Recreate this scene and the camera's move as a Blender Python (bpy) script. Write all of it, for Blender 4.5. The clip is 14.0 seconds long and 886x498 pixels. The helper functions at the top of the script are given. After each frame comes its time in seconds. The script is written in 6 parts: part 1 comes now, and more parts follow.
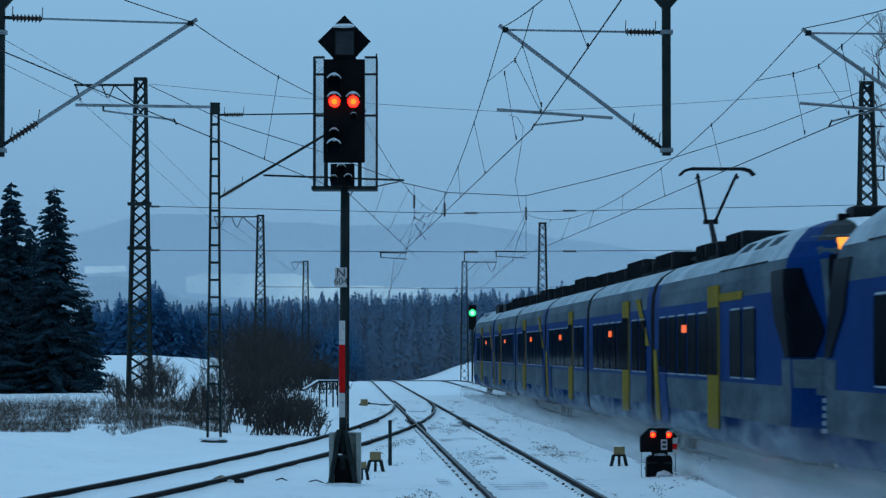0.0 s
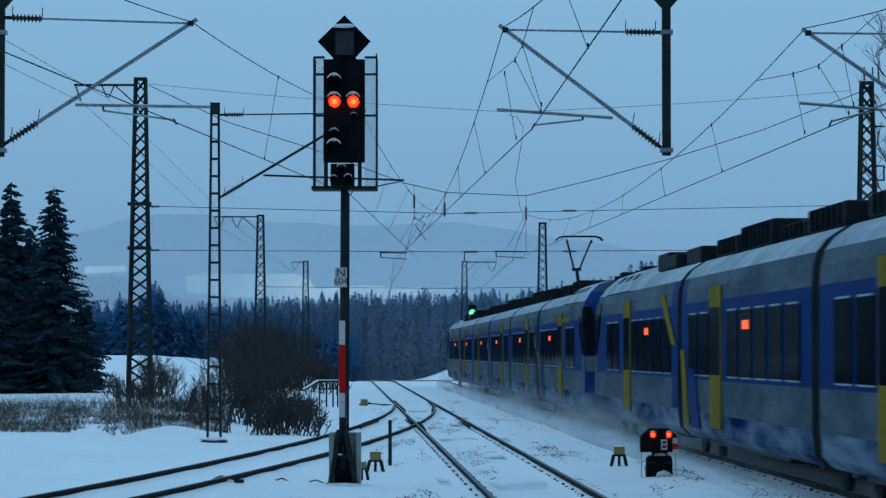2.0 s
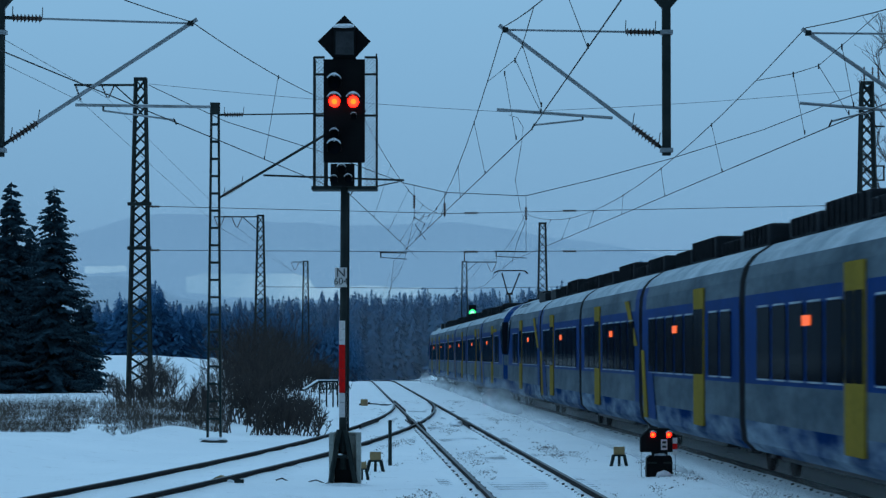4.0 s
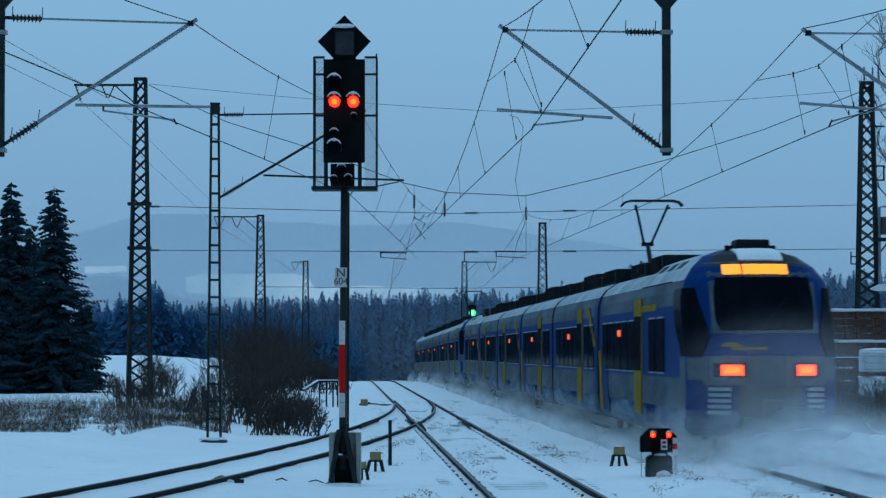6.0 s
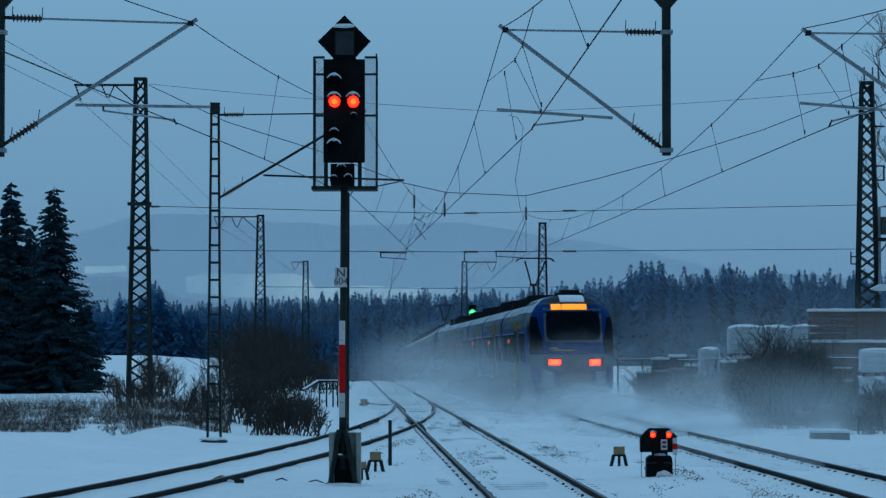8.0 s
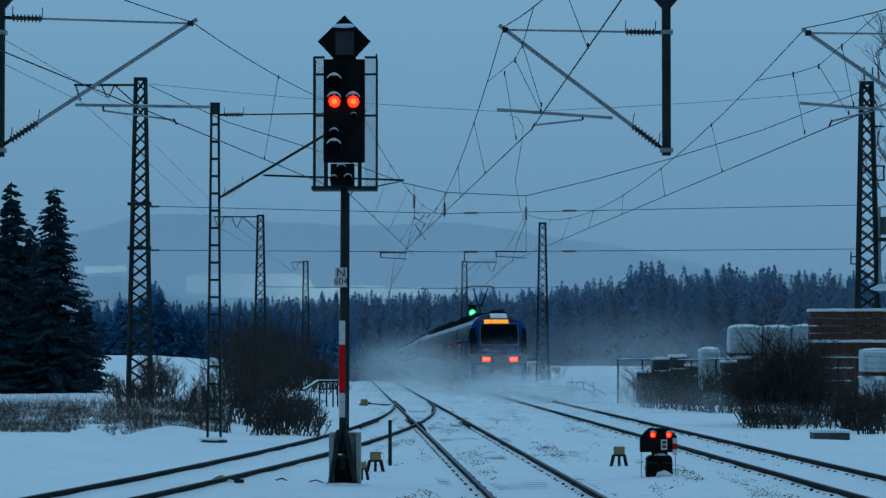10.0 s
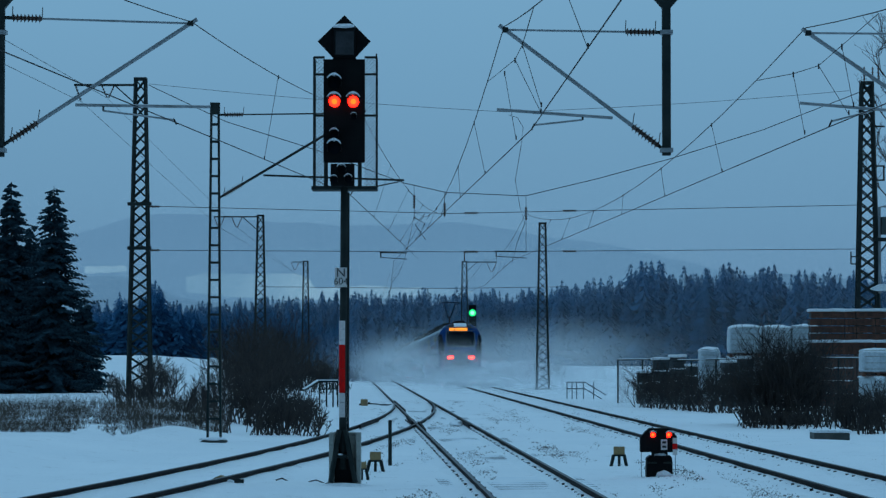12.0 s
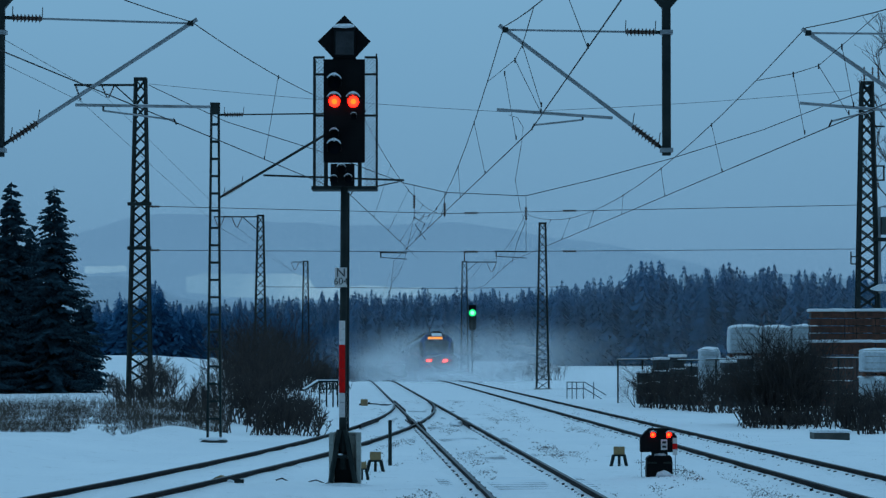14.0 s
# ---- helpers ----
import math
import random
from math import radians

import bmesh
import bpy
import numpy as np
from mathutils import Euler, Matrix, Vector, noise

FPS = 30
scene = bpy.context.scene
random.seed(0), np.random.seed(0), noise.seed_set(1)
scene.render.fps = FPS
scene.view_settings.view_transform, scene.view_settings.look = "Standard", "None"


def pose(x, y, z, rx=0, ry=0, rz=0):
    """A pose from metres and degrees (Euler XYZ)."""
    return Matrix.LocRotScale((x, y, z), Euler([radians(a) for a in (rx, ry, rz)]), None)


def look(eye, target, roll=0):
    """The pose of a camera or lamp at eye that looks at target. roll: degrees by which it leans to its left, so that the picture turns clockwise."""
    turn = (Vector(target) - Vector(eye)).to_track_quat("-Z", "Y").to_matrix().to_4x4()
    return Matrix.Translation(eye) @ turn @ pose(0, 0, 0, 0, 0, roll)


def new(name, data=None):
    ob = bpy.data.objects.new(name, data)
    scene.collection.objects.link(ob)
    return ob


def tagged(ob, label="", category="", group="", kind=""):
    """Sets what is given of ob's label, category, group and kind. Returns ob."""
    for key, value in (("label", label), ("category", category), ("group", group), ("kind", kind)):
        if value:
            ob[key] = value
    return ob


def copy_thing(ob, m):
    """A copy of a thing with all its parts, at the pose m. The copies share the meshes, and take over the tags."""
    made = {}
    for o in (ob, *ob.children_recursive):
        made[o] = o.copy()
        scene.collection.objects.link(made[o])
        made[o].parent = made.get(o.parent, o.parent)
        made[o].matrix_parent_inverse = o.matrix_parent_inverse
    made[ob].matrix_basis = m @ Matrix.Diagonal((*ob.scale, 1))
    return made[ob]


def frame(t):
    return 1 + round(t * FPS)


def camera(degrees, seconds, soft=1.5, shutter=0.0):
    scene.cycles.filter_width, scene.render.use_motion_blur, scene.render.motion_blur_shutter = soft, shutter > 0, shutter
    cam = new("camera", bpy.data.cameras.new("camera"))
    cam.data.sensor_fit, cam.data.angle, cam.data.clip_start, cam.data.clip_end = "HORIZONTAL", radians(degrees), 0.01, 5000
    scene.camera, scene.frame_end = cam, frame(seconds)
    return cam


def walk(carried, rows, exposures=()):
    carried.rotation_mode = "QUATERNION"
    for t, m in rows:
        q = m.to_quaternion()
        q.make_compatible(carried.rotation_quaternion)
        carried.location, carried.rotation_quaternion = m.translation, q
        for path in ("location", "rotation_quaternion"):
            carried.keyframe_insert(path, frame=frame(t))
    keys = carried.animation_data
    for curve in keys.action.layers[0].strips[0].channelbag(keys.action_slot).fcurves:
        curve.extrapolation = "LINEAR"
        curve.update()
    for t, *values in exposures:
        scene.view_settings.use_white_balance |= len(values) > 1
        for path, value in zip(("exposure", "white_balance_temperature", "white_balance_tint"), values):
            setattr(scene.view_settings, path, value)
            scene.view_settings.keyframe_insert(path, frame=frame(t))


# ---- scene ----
# ---------------------------------------------------------------- camera
cam = camera(17.2, 14.0, soft=1.35, shutter=0.5)
EYE = (0.0, 0.0, 2.0)
VIEW = pose(*EYE, 92.024, 0, 0)
walk(cam, [(0.0, VIEW), (14.0, VIEW)], exposures=[(0.0, 0.38, 6500, 10), (3.0, 0.36, 6500, 10), (5.5, 0.36, 6500, 10), (6.5, 0.25, 6480, 9.5), (7.5, 0.04, 6400, 8), (11.0, -0.04, 6330, 5.5), (12.5, 0.04, 6330, 5.5), (14.0, 0.08, 6350, 6)])

# ---------------------------------------------------------------- sky and light: overcast dusk
world = bpy.data.worlds.new("dusk_sky")
scene.world = world
world.use_nodes = True
wn, wl = world.node_tree.nodes, world.node_tree.links
wn.clear()
w_out = wn.new("ShaderNodeOutputWorld")
w_bg = wn.new("ShaderNodeBackground")
w_tc = wn.new("ShaderNodeTexCoord")
w_sep = wn.new("ShaderNodeSeparateXYZ")
w_ramp = wn.new("ShaderNodeValToRGB")
wl.new(w_tc.outputs["Generated"], w_sep.inputs[0])
wl.new(w_sep.outputs["Z"], w_ramp.inputs[0])
w_side = wn.new("ShaderNodeMapRange")
w_side.interpolation_type = "SMOOTHSTEP"
for key, val in (("From Min", -0.75), ("From Max", 0.55), ("To Min", 0.42), ("To Max", 1.0)):
    w_side.inputs[key].default_value = val
w_mul = wn.new("ShaderNodeVectorMath")
w_mul.operation = "SCALE"
wl.new(w_sep.outputs["Y"], w_side.inputs["Value"])
wl.new(w_ramp.outputs[0], w_mul.inputs[0])
wl.new(w_side.outputs[0], w_mul.inputs["Scale"])
wl.new(w_mul.outputs[0], w_bg.inputs[0])
wl.new(w_bg.outputs[0], w_out.inputs[0])
ramp = w_ramp.color_ramp
ramp.elements[0].position, ramp.elements[0].color = 0.0, (0.127, 0.245, 0.400, 1)
ramp.elements[1].position, ramp.elements[1].color = 1.0, (0.33, 0.63, 0.96, 1)
for at, col in ((0.05, (0.150, 0.300, 0.465, 1)), (0.12, (0.177, 0.355, 0.535, 1))):
    stop = ramp.elements.new(at)
    stop.color = col
w_bg.inputs[1].default_value = 1.0
scene.cycles.transparent_max_bounces = 48

sun = new("sun", bpy.data.lights.new("sun", "SUN"))
sun.data.energy, sun.data.angle, sun.data.color = 0.2, radians(40), (0.5, 0.8, 1.0)
sun.matrix_world = look((0, 30, 50), (6, 0, 0))

# ---------------------------------------------------------------- materials


def nodes_of(name):
    m = bpy.data.materials.new(name)
    m.use_nodes = True
    return m, m.node_tree.nodes, m.node_tree.links, m.node_tree.nodes["Principled BSDF"]


def noise_node(n, l, scale, detail=4.0, coord="Object", stretch=None):
    tc = n.new("ShaderNodeTexCoord")
    tex = n.new("ShaderNodeTexNoise")
    tex.inputs["Scale"].default_value, tex.inputs["Detail"].default_value = scale, detail
    if stretch:
        mp = n.new("ShaderNodeMapping")
        mp.inputs["Scale"].default_value = stretch
        l.new(tc.outputs[coord], mp.inputs["Vector"])
        l.new(mp.outputs[0], tex.inputs["Vector"])
    else:
        l.new(tc.outputs[coord], tex.inputs["Vector"])
    return tex


def ramp_node(n, l, src, lo, hi, c0=(0, 0, 0, 1), c1=(1, 1, 1, 1)):
    r = n.new("ShaderNodeValToRGB")
    r.color_ramp.elements[0].position, r.color_ramp.elements[1].position = lo, hi
    r.color_ramp.elements[0].color, r.color_ramp.elements[1].color = c0, c1
    l.new(src, r.inputs[0])
    return r


def mix_node(n, l, fac, a, b):
    m = n.new("ShaderNodeMix")
    m.data_type = "RGBA"
    l.new(fac, m.inputs[0])
    for sock, val in ((m.inputs[6], a), (m.inputs[7], b)):
        if isinstance(val, tuple):
            sock.default_value = (*val, 1)
        else:
            l.new(val, sock)
    return m.outputs[2]


def surface(name, c1, c2, scale=3.0, fine=40.0, rough=0.6, metal=0.0, bump=0.15, snow=0.0, random=0.0, stretch=None, spec=0.5):
    """A worn surface: two colours in patches, fine grain and relief; snow: how much of it lies on upward faces."""
    m, n, l, b = nodes_of(name)
    big = noise_node(n, l, scale, 5, stretch=stretch)
    small = noise_node(n, l, fine, 3, stretch=stretch)
    patch = ramp_node(n, l, big.outputs[0], 0.35, 0.65)
    col = mix_node(n, l, patch.outputs[0], c1, c2)
    grain = ramp_node(n, l, small.outputs[0], 0.2, 0.8, (0.75, 0.75, 0.75, 1), (1.2, 1.2, 1.2, 1))
    mul = n.new("ShaderNodeMix")
    mul.data_type, mul.blend_type = "RGBA", "MULTIPLY"
    mul.inputs[0].default_value = 1
    l.new(col, mul.inputs[6])
    l.new(grain.outputs[0], mul.inputs[7])
    col = mul.outputs[2]
    if random:
        oi = n.new("ShaderNodeObjectInfo")
        rr = ramp_node(n, l, oi.outputs["Random"], 0, 1, (1 - random,) * 3 + (1,), (1 + random,) * 3 + (1,))
        mr = n.new("ShaderNodeMix")
        mr.data_type, mr.blend_type = "RGBA", "MULTIPLY"
        mr.inputs[0].default_value = 1
        l.new(col, mr.inputs[6])
        l.new(rr.outputs[0], mr.inputs[7])
        col = mr.outputs[2]
    if snow:
        geo = n.new("ShaderNodeNewGeometry")
        sep = n.new("ShaderNodeSeparateXYZ")
        l.new(geo.outputs["Normal"], sep.inputs[0])
        ad = n.new("ShaderNodeMath")
        ad.operation = "MULTIPLY_ADD"
        l.new(big.outputs[0], ad.inputs[0])
        ad.inputs[1].default_value = 0.8
        l.new(sep.outputs["Z"], ad.inputs[2])
        cover = ramp_node(n, l, ad.outputs[0], 1.25 - snow, 1.45 - snow)
        col = mix_node(n, l, cover.outputs[0], col, (0.78, 0.82, 0.86))
    l.new(col, b.inputs["Base Color"])
    b.inputs["Roughness"].default_value, b.inputs["Metallic"].default_value = rough, metal
    b.inputs["Specular IOR Level"].default_value = spec
    if bump:
        bp = n.new("ShaderNodeBump")
        bp.inputs["Strength"].default_value, bp.inputs["Distance"].default_value = bump, 0.02
        l.new(small.outputs[0], bp.inputs["Height"])
        l.new(bp.outputs[0], b.inputs["Normal"])
    return m


def glow(name, col, strength):
    m, n, l, b = nodes_of(name)
    b.inputs["Base Color"].default_value = (*[c * 0.3 for c in col], 1)
    b.inputs["Emission Color"].default_value = (*col, 1)
    b.inputs["Emission Strength"].default_value = strength
    return m


def snow_ground():
    m, n, l, b = nodes_of("trackside_snow")
    big = noise_node(n, l, 0.25, 6)
    mid = noise_node(n, l, 1.6, 6)
    fine = noise_node(n, l, 14, 4)
    col = mix_node(n, l, ramp_node(n, l, big.outputs[0], 0.3, 0.7).outputs[0], (0.84, 0.86, 0.88), (0.90, 0.91, 0.92))
    add = n.new("ShaderNodeMath")
    add.operation = "MULTIPLY"
    l.new(ramp_node(n, l, mid.outputs[0], 0.58, 0.72).outputs[0], add.inputs[0])
    l.new(ramp_node(n, l, fine.outputs[0], 0.52, 0.64).outputs[0], add.inputs[1])
    half = n.new("ShaderNodeMath")
    half.operation = "MULTIPLY"
    l.new(add.outputs[0], half.inputs[0])
    half.inputs[1].default_value = 0.55
    col = mix_node(n, l, half.outputs[0], col, (0.20, 0.17, 0.15))
    l.new(col, b.inputs["Base Color"])
    b.inputs["Roughness"].default_value = 0.85
    b.inputs["Specular IOR Level"].default_value = 0.25
    bp = n.new("ShaderNodeBump")
    bp.inputs["Strength"].default_value, bp.inputs["Distance"].default_value = 0.6, 0.06
    l.new(fine.outputs[0], bp.inputs["Height"])
    bp2 = n.new("ShaderNodeBump")
    bp2.inputs["Strength"].default_value, bp2.inputs["Distance"].default_value = 0.5, 0.2
    l.new(mid.outputs[0], bp2.inputs["Height"])
    l.new(bp.outputs[0], bp2.inputs["Normal"])
    l.new(bp2.outputs[0], b.inputs["Normal"])
    return m


def powder(name, most, axis="X"):
    """Air full of fine blown snow: thickest in the middle of a puff, nothing at its rim."""
    m, n, l, b = nodes_of(name)
    tc = n.new("ShaderNodeTexCoord")
    sep = n.new("ShaderNodeSeparateXYZ")
    l.new(tc.outputs["Object"], sep.inputs[0])
    flat = n.new("ShaderNodeCombineXYZ")
    l.new(sep.outputs[axis], flat.inputs["X"])
    l.new(sep.outputs["Z"], flat.inputs["Z"])
    ln = n.new("ShaderNodeVectorMath")
    ln.operation = "LENGTH"
    l.new(flat.outputs[0], ln.inputs[0])
    fade = n.new("ShaderNodeMapRange")
    fade.interpolation_type = "SMOOTHERSTEP"
    fade.inputs["From Min"].default_value, fade.inputs["From Max"].default_value = 1.0, 0.0
    fade.inputs["To Min"].default_value, fade.inputs["To Max"].default_value = 0.0, most
    l.new(ln.outputs["Value"], fade.inputs["Value"])
    nz = noise_node(n, l, 2.2, 5)
    thick = ramp_node(n, l, nz.outputs[0], 0.3, 0.7, (0.55, 0.55, 0.55, 1), (1.3, 1.3, 1.3, 1))
    mu = n.new("ShaderNodeMath")
    mu.operation = "MULTIPLY"
    l.new(fade.outputs[0], mu.inputs[0])
    l.new(thick.outputs[0], mu.inputs[1])
    n.remove(b)
    out = n["Material Output"]
    clear, back, front = n.new("ShaderNodeBsdfTransparent"), n.new("ShaderNodeBsdfTranslucent"), n.new("ShaderNodeBsdfDiffuse")
    for sh in (back, front):
        sh.inputs["Color"].default_value = (0.90, 0.92, 0.94, 1)
    both, all_ = n.new("ShaderNodeMixShader"), n.new("ShaderNodeMixShader")
    both.inputs[0].default_value = 0.5
    l.new(front.outputs[0], both.inputs[1])
    l.new(back.outputs[0], both.inputs[2])
    l.new(mu.outputs[0], all_.inputs[0])
    l.new(clear.outputs[0], all_.inputs[1])
    l.new(both.outputs[0], all_.inputs[2])
    l.new(all_.outputs[0], out.inputs["Surface"])
    return m


SNOW = snow_ground()
SNOW_CAP = surface("settled_snow", (0.78, 0.82, 0.86), (0.86, 0.88, 0.9), 2, 25, 0.85, bump=0.2, spec=0.2)
POWDER = powder("powder_snow", 0.68)
POWDER_LOW = powder("drifting_powder_snow", 0.58, "Y")
POWDER_THIN = powder("thin_powder_snow", 0.26)
THIN_MIST = powder("thin_evening_mist", 0.045)
POWDER_DENSE = powder("rising_powder_snow", 0.32)
POWDER_FAINT = powder("faint_powder_snow", 0.13)
RAIL = surface("rail_steel", (0.012, 0.012, 0.013), (0.022, 0.018, 0.017), 1.5, 30, 0.8, 0.0, 0.1, spec=0.1)
RAIL_TOP = surface("worn_rail_head", (0.035, 0.035, 0.04), (0.02, 0.02, 0.022), 1, 20, 0.5, 0.2, 0.02)
SLEEPER = surface("snowy_sleeper", (0.10, 0.085, 0.075), (0.16, 0.14, 0.12), 2, 30, 0.8, snow=0.45, random=0.15)
GRAVEL = surface("ballast_stone", (0.13, 0.12, 0.12), (0.24, 0.21, 0.19), 8, 60, 0.85, snow=0.1)
MAST = surface("dark_painted_steel", (0.016, 0.024, 0.024), (0.030, 0.038, 0.036), 2, 40, 0.7, 0.0, 0.15, spec=0.15)
GALV = surface("galvanised_tube", (0.32, 0.34, 0.36), (0.22, 0.24, 0.25), 2, 30, 0.45, 0.7, 0.05)
WIRE = surface("overhead_wire_copper", (0.015, 0.017, 0.017), (0.03, 0.03, 0.028), 3, 50, 0.7, 0.0, 0, spec=0.1)
INSULATOR = surface("brown_glazed_insulator", (0.05, 0.03, 0.025), (0.07, 0.045, 0.035), 5, 60, 0.3, 0, 0)
BLACK = surface("matt_black_sheet", (0.004, 0.005, 0.006), (0.008, 0.009, 0.01), 3, 50, 0.7, 0, 0.05, spec=0.1)
MESH = surface("wire_mesh_steel", (0.06, 0.065, 0.065), (0.09, 0.09, 0.09), 3, 50, 0.6, 0.4, 0)
DARK_CONCRETE = surface("dark_patchy_concrete", (0.11, 0.11, 0.10), (0.06, 0.065, 0.06), 2.5, 35, 0.9, 0, 0.4)
CONCRETE = surface("weathered_concrete", (0.40, 0.40, 0.36), (0.25, 0.26, 0.24), 2.5, 35, 0.9, 0, 0.4)
RED = surface("red_reflective_sheet", (0.80, 0.010, 0.008), (0.60, 0.008, 0.008), 4, 40, 0.5, 0, 0.0, spec=0.1)
WHITE = surface("white_reflective_sheet", (0.72, 0.66, 0.64), (0.60, 0.56, 0.55), 4, 40, 0.4, 0, 0.02)
LETTER = surface("black_letters", (0.012, 0.012, 0.012), (0.018, 0.018, 0.018), 4, 40, 0.5, 0, 0)
OCHRE = surface("ochre_painted_box", (0.34, 0.23, 0.10), (0.26, 0.17, 0.08), 5, 40, 0.6, 0, 0.1)
LAMP_RED = glow("red_signal_lamp", (1.0, 0.010, 0.004), 7.0)
LAMP_CORE = glow("hot_lamp_core", (1.0, 0.095, 0.006), 3.4)
LAMP_GREEN = glow("green_signal_lamp", (0.02, 0.85, 0.22), 1.2)
TAIL = glow("red_tail_lamp", (1.0, 0.012, 0.001), 16.0)
ORANGE = glow("orange_led_display", (1.0, 0.30, 0.012), 1.25)
AMBER = glow("small_amber_display", (1.0, 0.13, 0.004), 0.7)
BLUE = surface("train_blue_paint", (0.004, 0.032, 0.130), (0.005, 0.040, 0.16), 0.6, 12, 0.3, 0.0, 0.0, spec=0.0018)
SILVER = surface("train_silver_paint", (0.055, 0.080, 0.10), (0.12, 0.155, 0.18), 0.8, 6, 0.35, 0.0, 0.0, spec=0.0018, stretch=(1, 0.4, 1.4))
SKIRT = surface("snow_splashed_blue_skirt", (0.006, 0.028, 0.10), (0.20, 0.26, 0.32), 1.1, 7, 0.6, 0.0, 0.1, spec=0.0, stretch=(1, 0.35, 1.6))
SILVER_TOP = surface("snow_dusted_train_roof", (0.24, 0.30, 0.34), (0.42, 0.48, 0.52), 0.7, 8, 0.6, 0.1, 0.05, spec=0.1)
YELLOW = surface("train_yellow_paint", (0.27, 0.18, 0.028), (0.20, 0.14, 0.024), 0.8, 12, 0.4, 0, 0.0, spec=0.001)
GLASS = surface("dark_tinted_glass", (0.004, 0.006, 0.010), (0.009, 0.013, 0.018), 0.4, 4, 0.1, 0, 0.0, spec=0.0008)
UNDER = surface("grimy_underframe", (0.02, 0.02, 0.022), (0.05, 0.05, 0.055), 1.2, 14, 0.7, 0.1, 0.2, snow=0.25)
ROOFBOX = surface("dark_roof_equipment", (0.010, 0.012, 0.015), (0.02, 0.023, 0.027), 1.5, 20, 0.7, 0, 0.15, spec=0.1)
NEEDLES = surface("snow_dusted_spruce_needles", (0.016, 0.040, 0.054), (0.036, 0.076, 0.100), 1.2, 14, 0.9, 0, 0.0, snow=0.24, spec=0.1)
BARK = surface("dark_bark", (0.035, 0.028, 0.024), (0.06, 0.05, 0.042), 3, 40, 0.9, 0, 0.3)
# Base colour of the far woods is paler and bluer, standing for haze.
FOREST = surface("hazed_far_spruces", (0.040, 0.128, 0.245), (0.068, 0.178, 0.31), 0.05, 0.6, 1.0, 0, 0.0, snow=0.0, spec=0.0)
TWIG = surface("bare_brown_twigs", (0.022, 0.018, 0.018), (0.060, 0.046, 0.040), 2, 30, 0.9, 0, 0)
GRASS = surface("dry_winter_grass", (0.085, 0.062, 0.045), (0.045, 0.036, 0.030), 0.6, 10, 0.95, 0, 0)
CRATE = surface("brown_crate_wood", (0.13, 0.050, 0.030), (0.085, 0.034, 0.022), 3, 30, 0.75, 0, 0.2, snow=0.05, random=0.25)
# Weathered wood, its base lifted and blued to carry the haze over the yard.
OLD_WOOD = surface("hazed_dark_weathered_wood", (0.075, 0.085, 0.09), (0.04, 0.046, 0.05), 3, 30, 0.85, 0, 0.2, snow=0.1, random=0.35)
WRAP = surface("white_shrink_wrap", (0.60, 0.66, 0.70), (0.48, 0.54, 0.58), 1.4, 12, 0.4, 0, 0.3)


# Backdrop material glows by itself, with the dusk haze put into its colour.
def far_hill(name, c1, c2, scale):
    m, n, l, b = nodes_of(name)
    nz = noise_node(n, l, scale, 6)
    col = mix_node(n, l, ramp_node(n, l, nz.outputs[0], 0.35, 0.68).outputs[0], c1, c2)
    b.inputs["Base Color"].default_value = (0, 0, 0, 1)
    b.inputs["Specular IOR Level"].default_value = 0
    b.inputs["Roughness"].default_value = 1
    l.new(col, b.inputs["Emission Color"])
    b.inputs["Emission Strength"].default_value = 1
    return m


HILL = far_hill("self_lit_distant_hill_in_haze", (0.112, 0.235, 0.385), (0.122, 0.250, 0.405), 0.004)
HILL_NEAR = far_hill("self_lit_wooded_hill_in_haze", (0.085, 0.185, 0.310), (0.105, 0.220, 0.360), 0.008)
# Self-lit too: the snow's dusk brightness and haze are in this colour.
FIELD = far_hill("self_lit_distant_snow_field", (0.150, 0.295, 0.445), (0.235, 0.40, 0.54), 0.012)

# ---------------------------------------------------------------- mesh tools


def thing(name, at, label, category, group="", kind=""):
    ob = new(name)
    ob.location = at
    ob.empty_display_size = 0.2
    return tagged(ob, label, category, group, kind)


def top_of(ob):
    off = Vector((0, 0, 0))
    while ob:
        off += ob.location
        ob = ob.parent
    return off


def part(name, bm, material, parent=None, label="", category="", group="", kind="", smooth=False, at=None):
    """One mesh object. The bmesh is in the world's metres; it moves into its parent's space."""
    if parent:
        bmesh.ops.translate(bm, verts=bm.verts, vec=-top_of(parent))
    elif at:
        bmesh.ops.translate(bm, verts=bm.verts, vec=-Vector(at))
    me = bpy.data.meshes.new(name)
    bm.to_mesh(me)
    bm.free()
    for mt in material if isinstance(material, (list, tuple)) else (material,):
        me.materials.append(mt)
    if smooth:
        me.polygons.foreach_set("use_smooth", [True] * len(me.polygons))
    ob = new(name, me)
    ob.parent = parent
    if at and not parent:
        ob.location = at
    return tagged(ob, label, category, group, kind)


def raw(name, verts, faces, material, label="", category="", kind="", group="", parent=None, smooth=False):
    me = bpy.data.meshes.new(name)
    me.from_pydata(verts, [], faces)
    me.materials.append(material)
    if smooth:
        me.polygons.foreach_set("use_smooth", [True] * len(me.polygons))
    ob = new(name, me)
    ob.parent = parent
    return tagged(ob, label, category, group, kind)


def B():
    return bmesh.new()


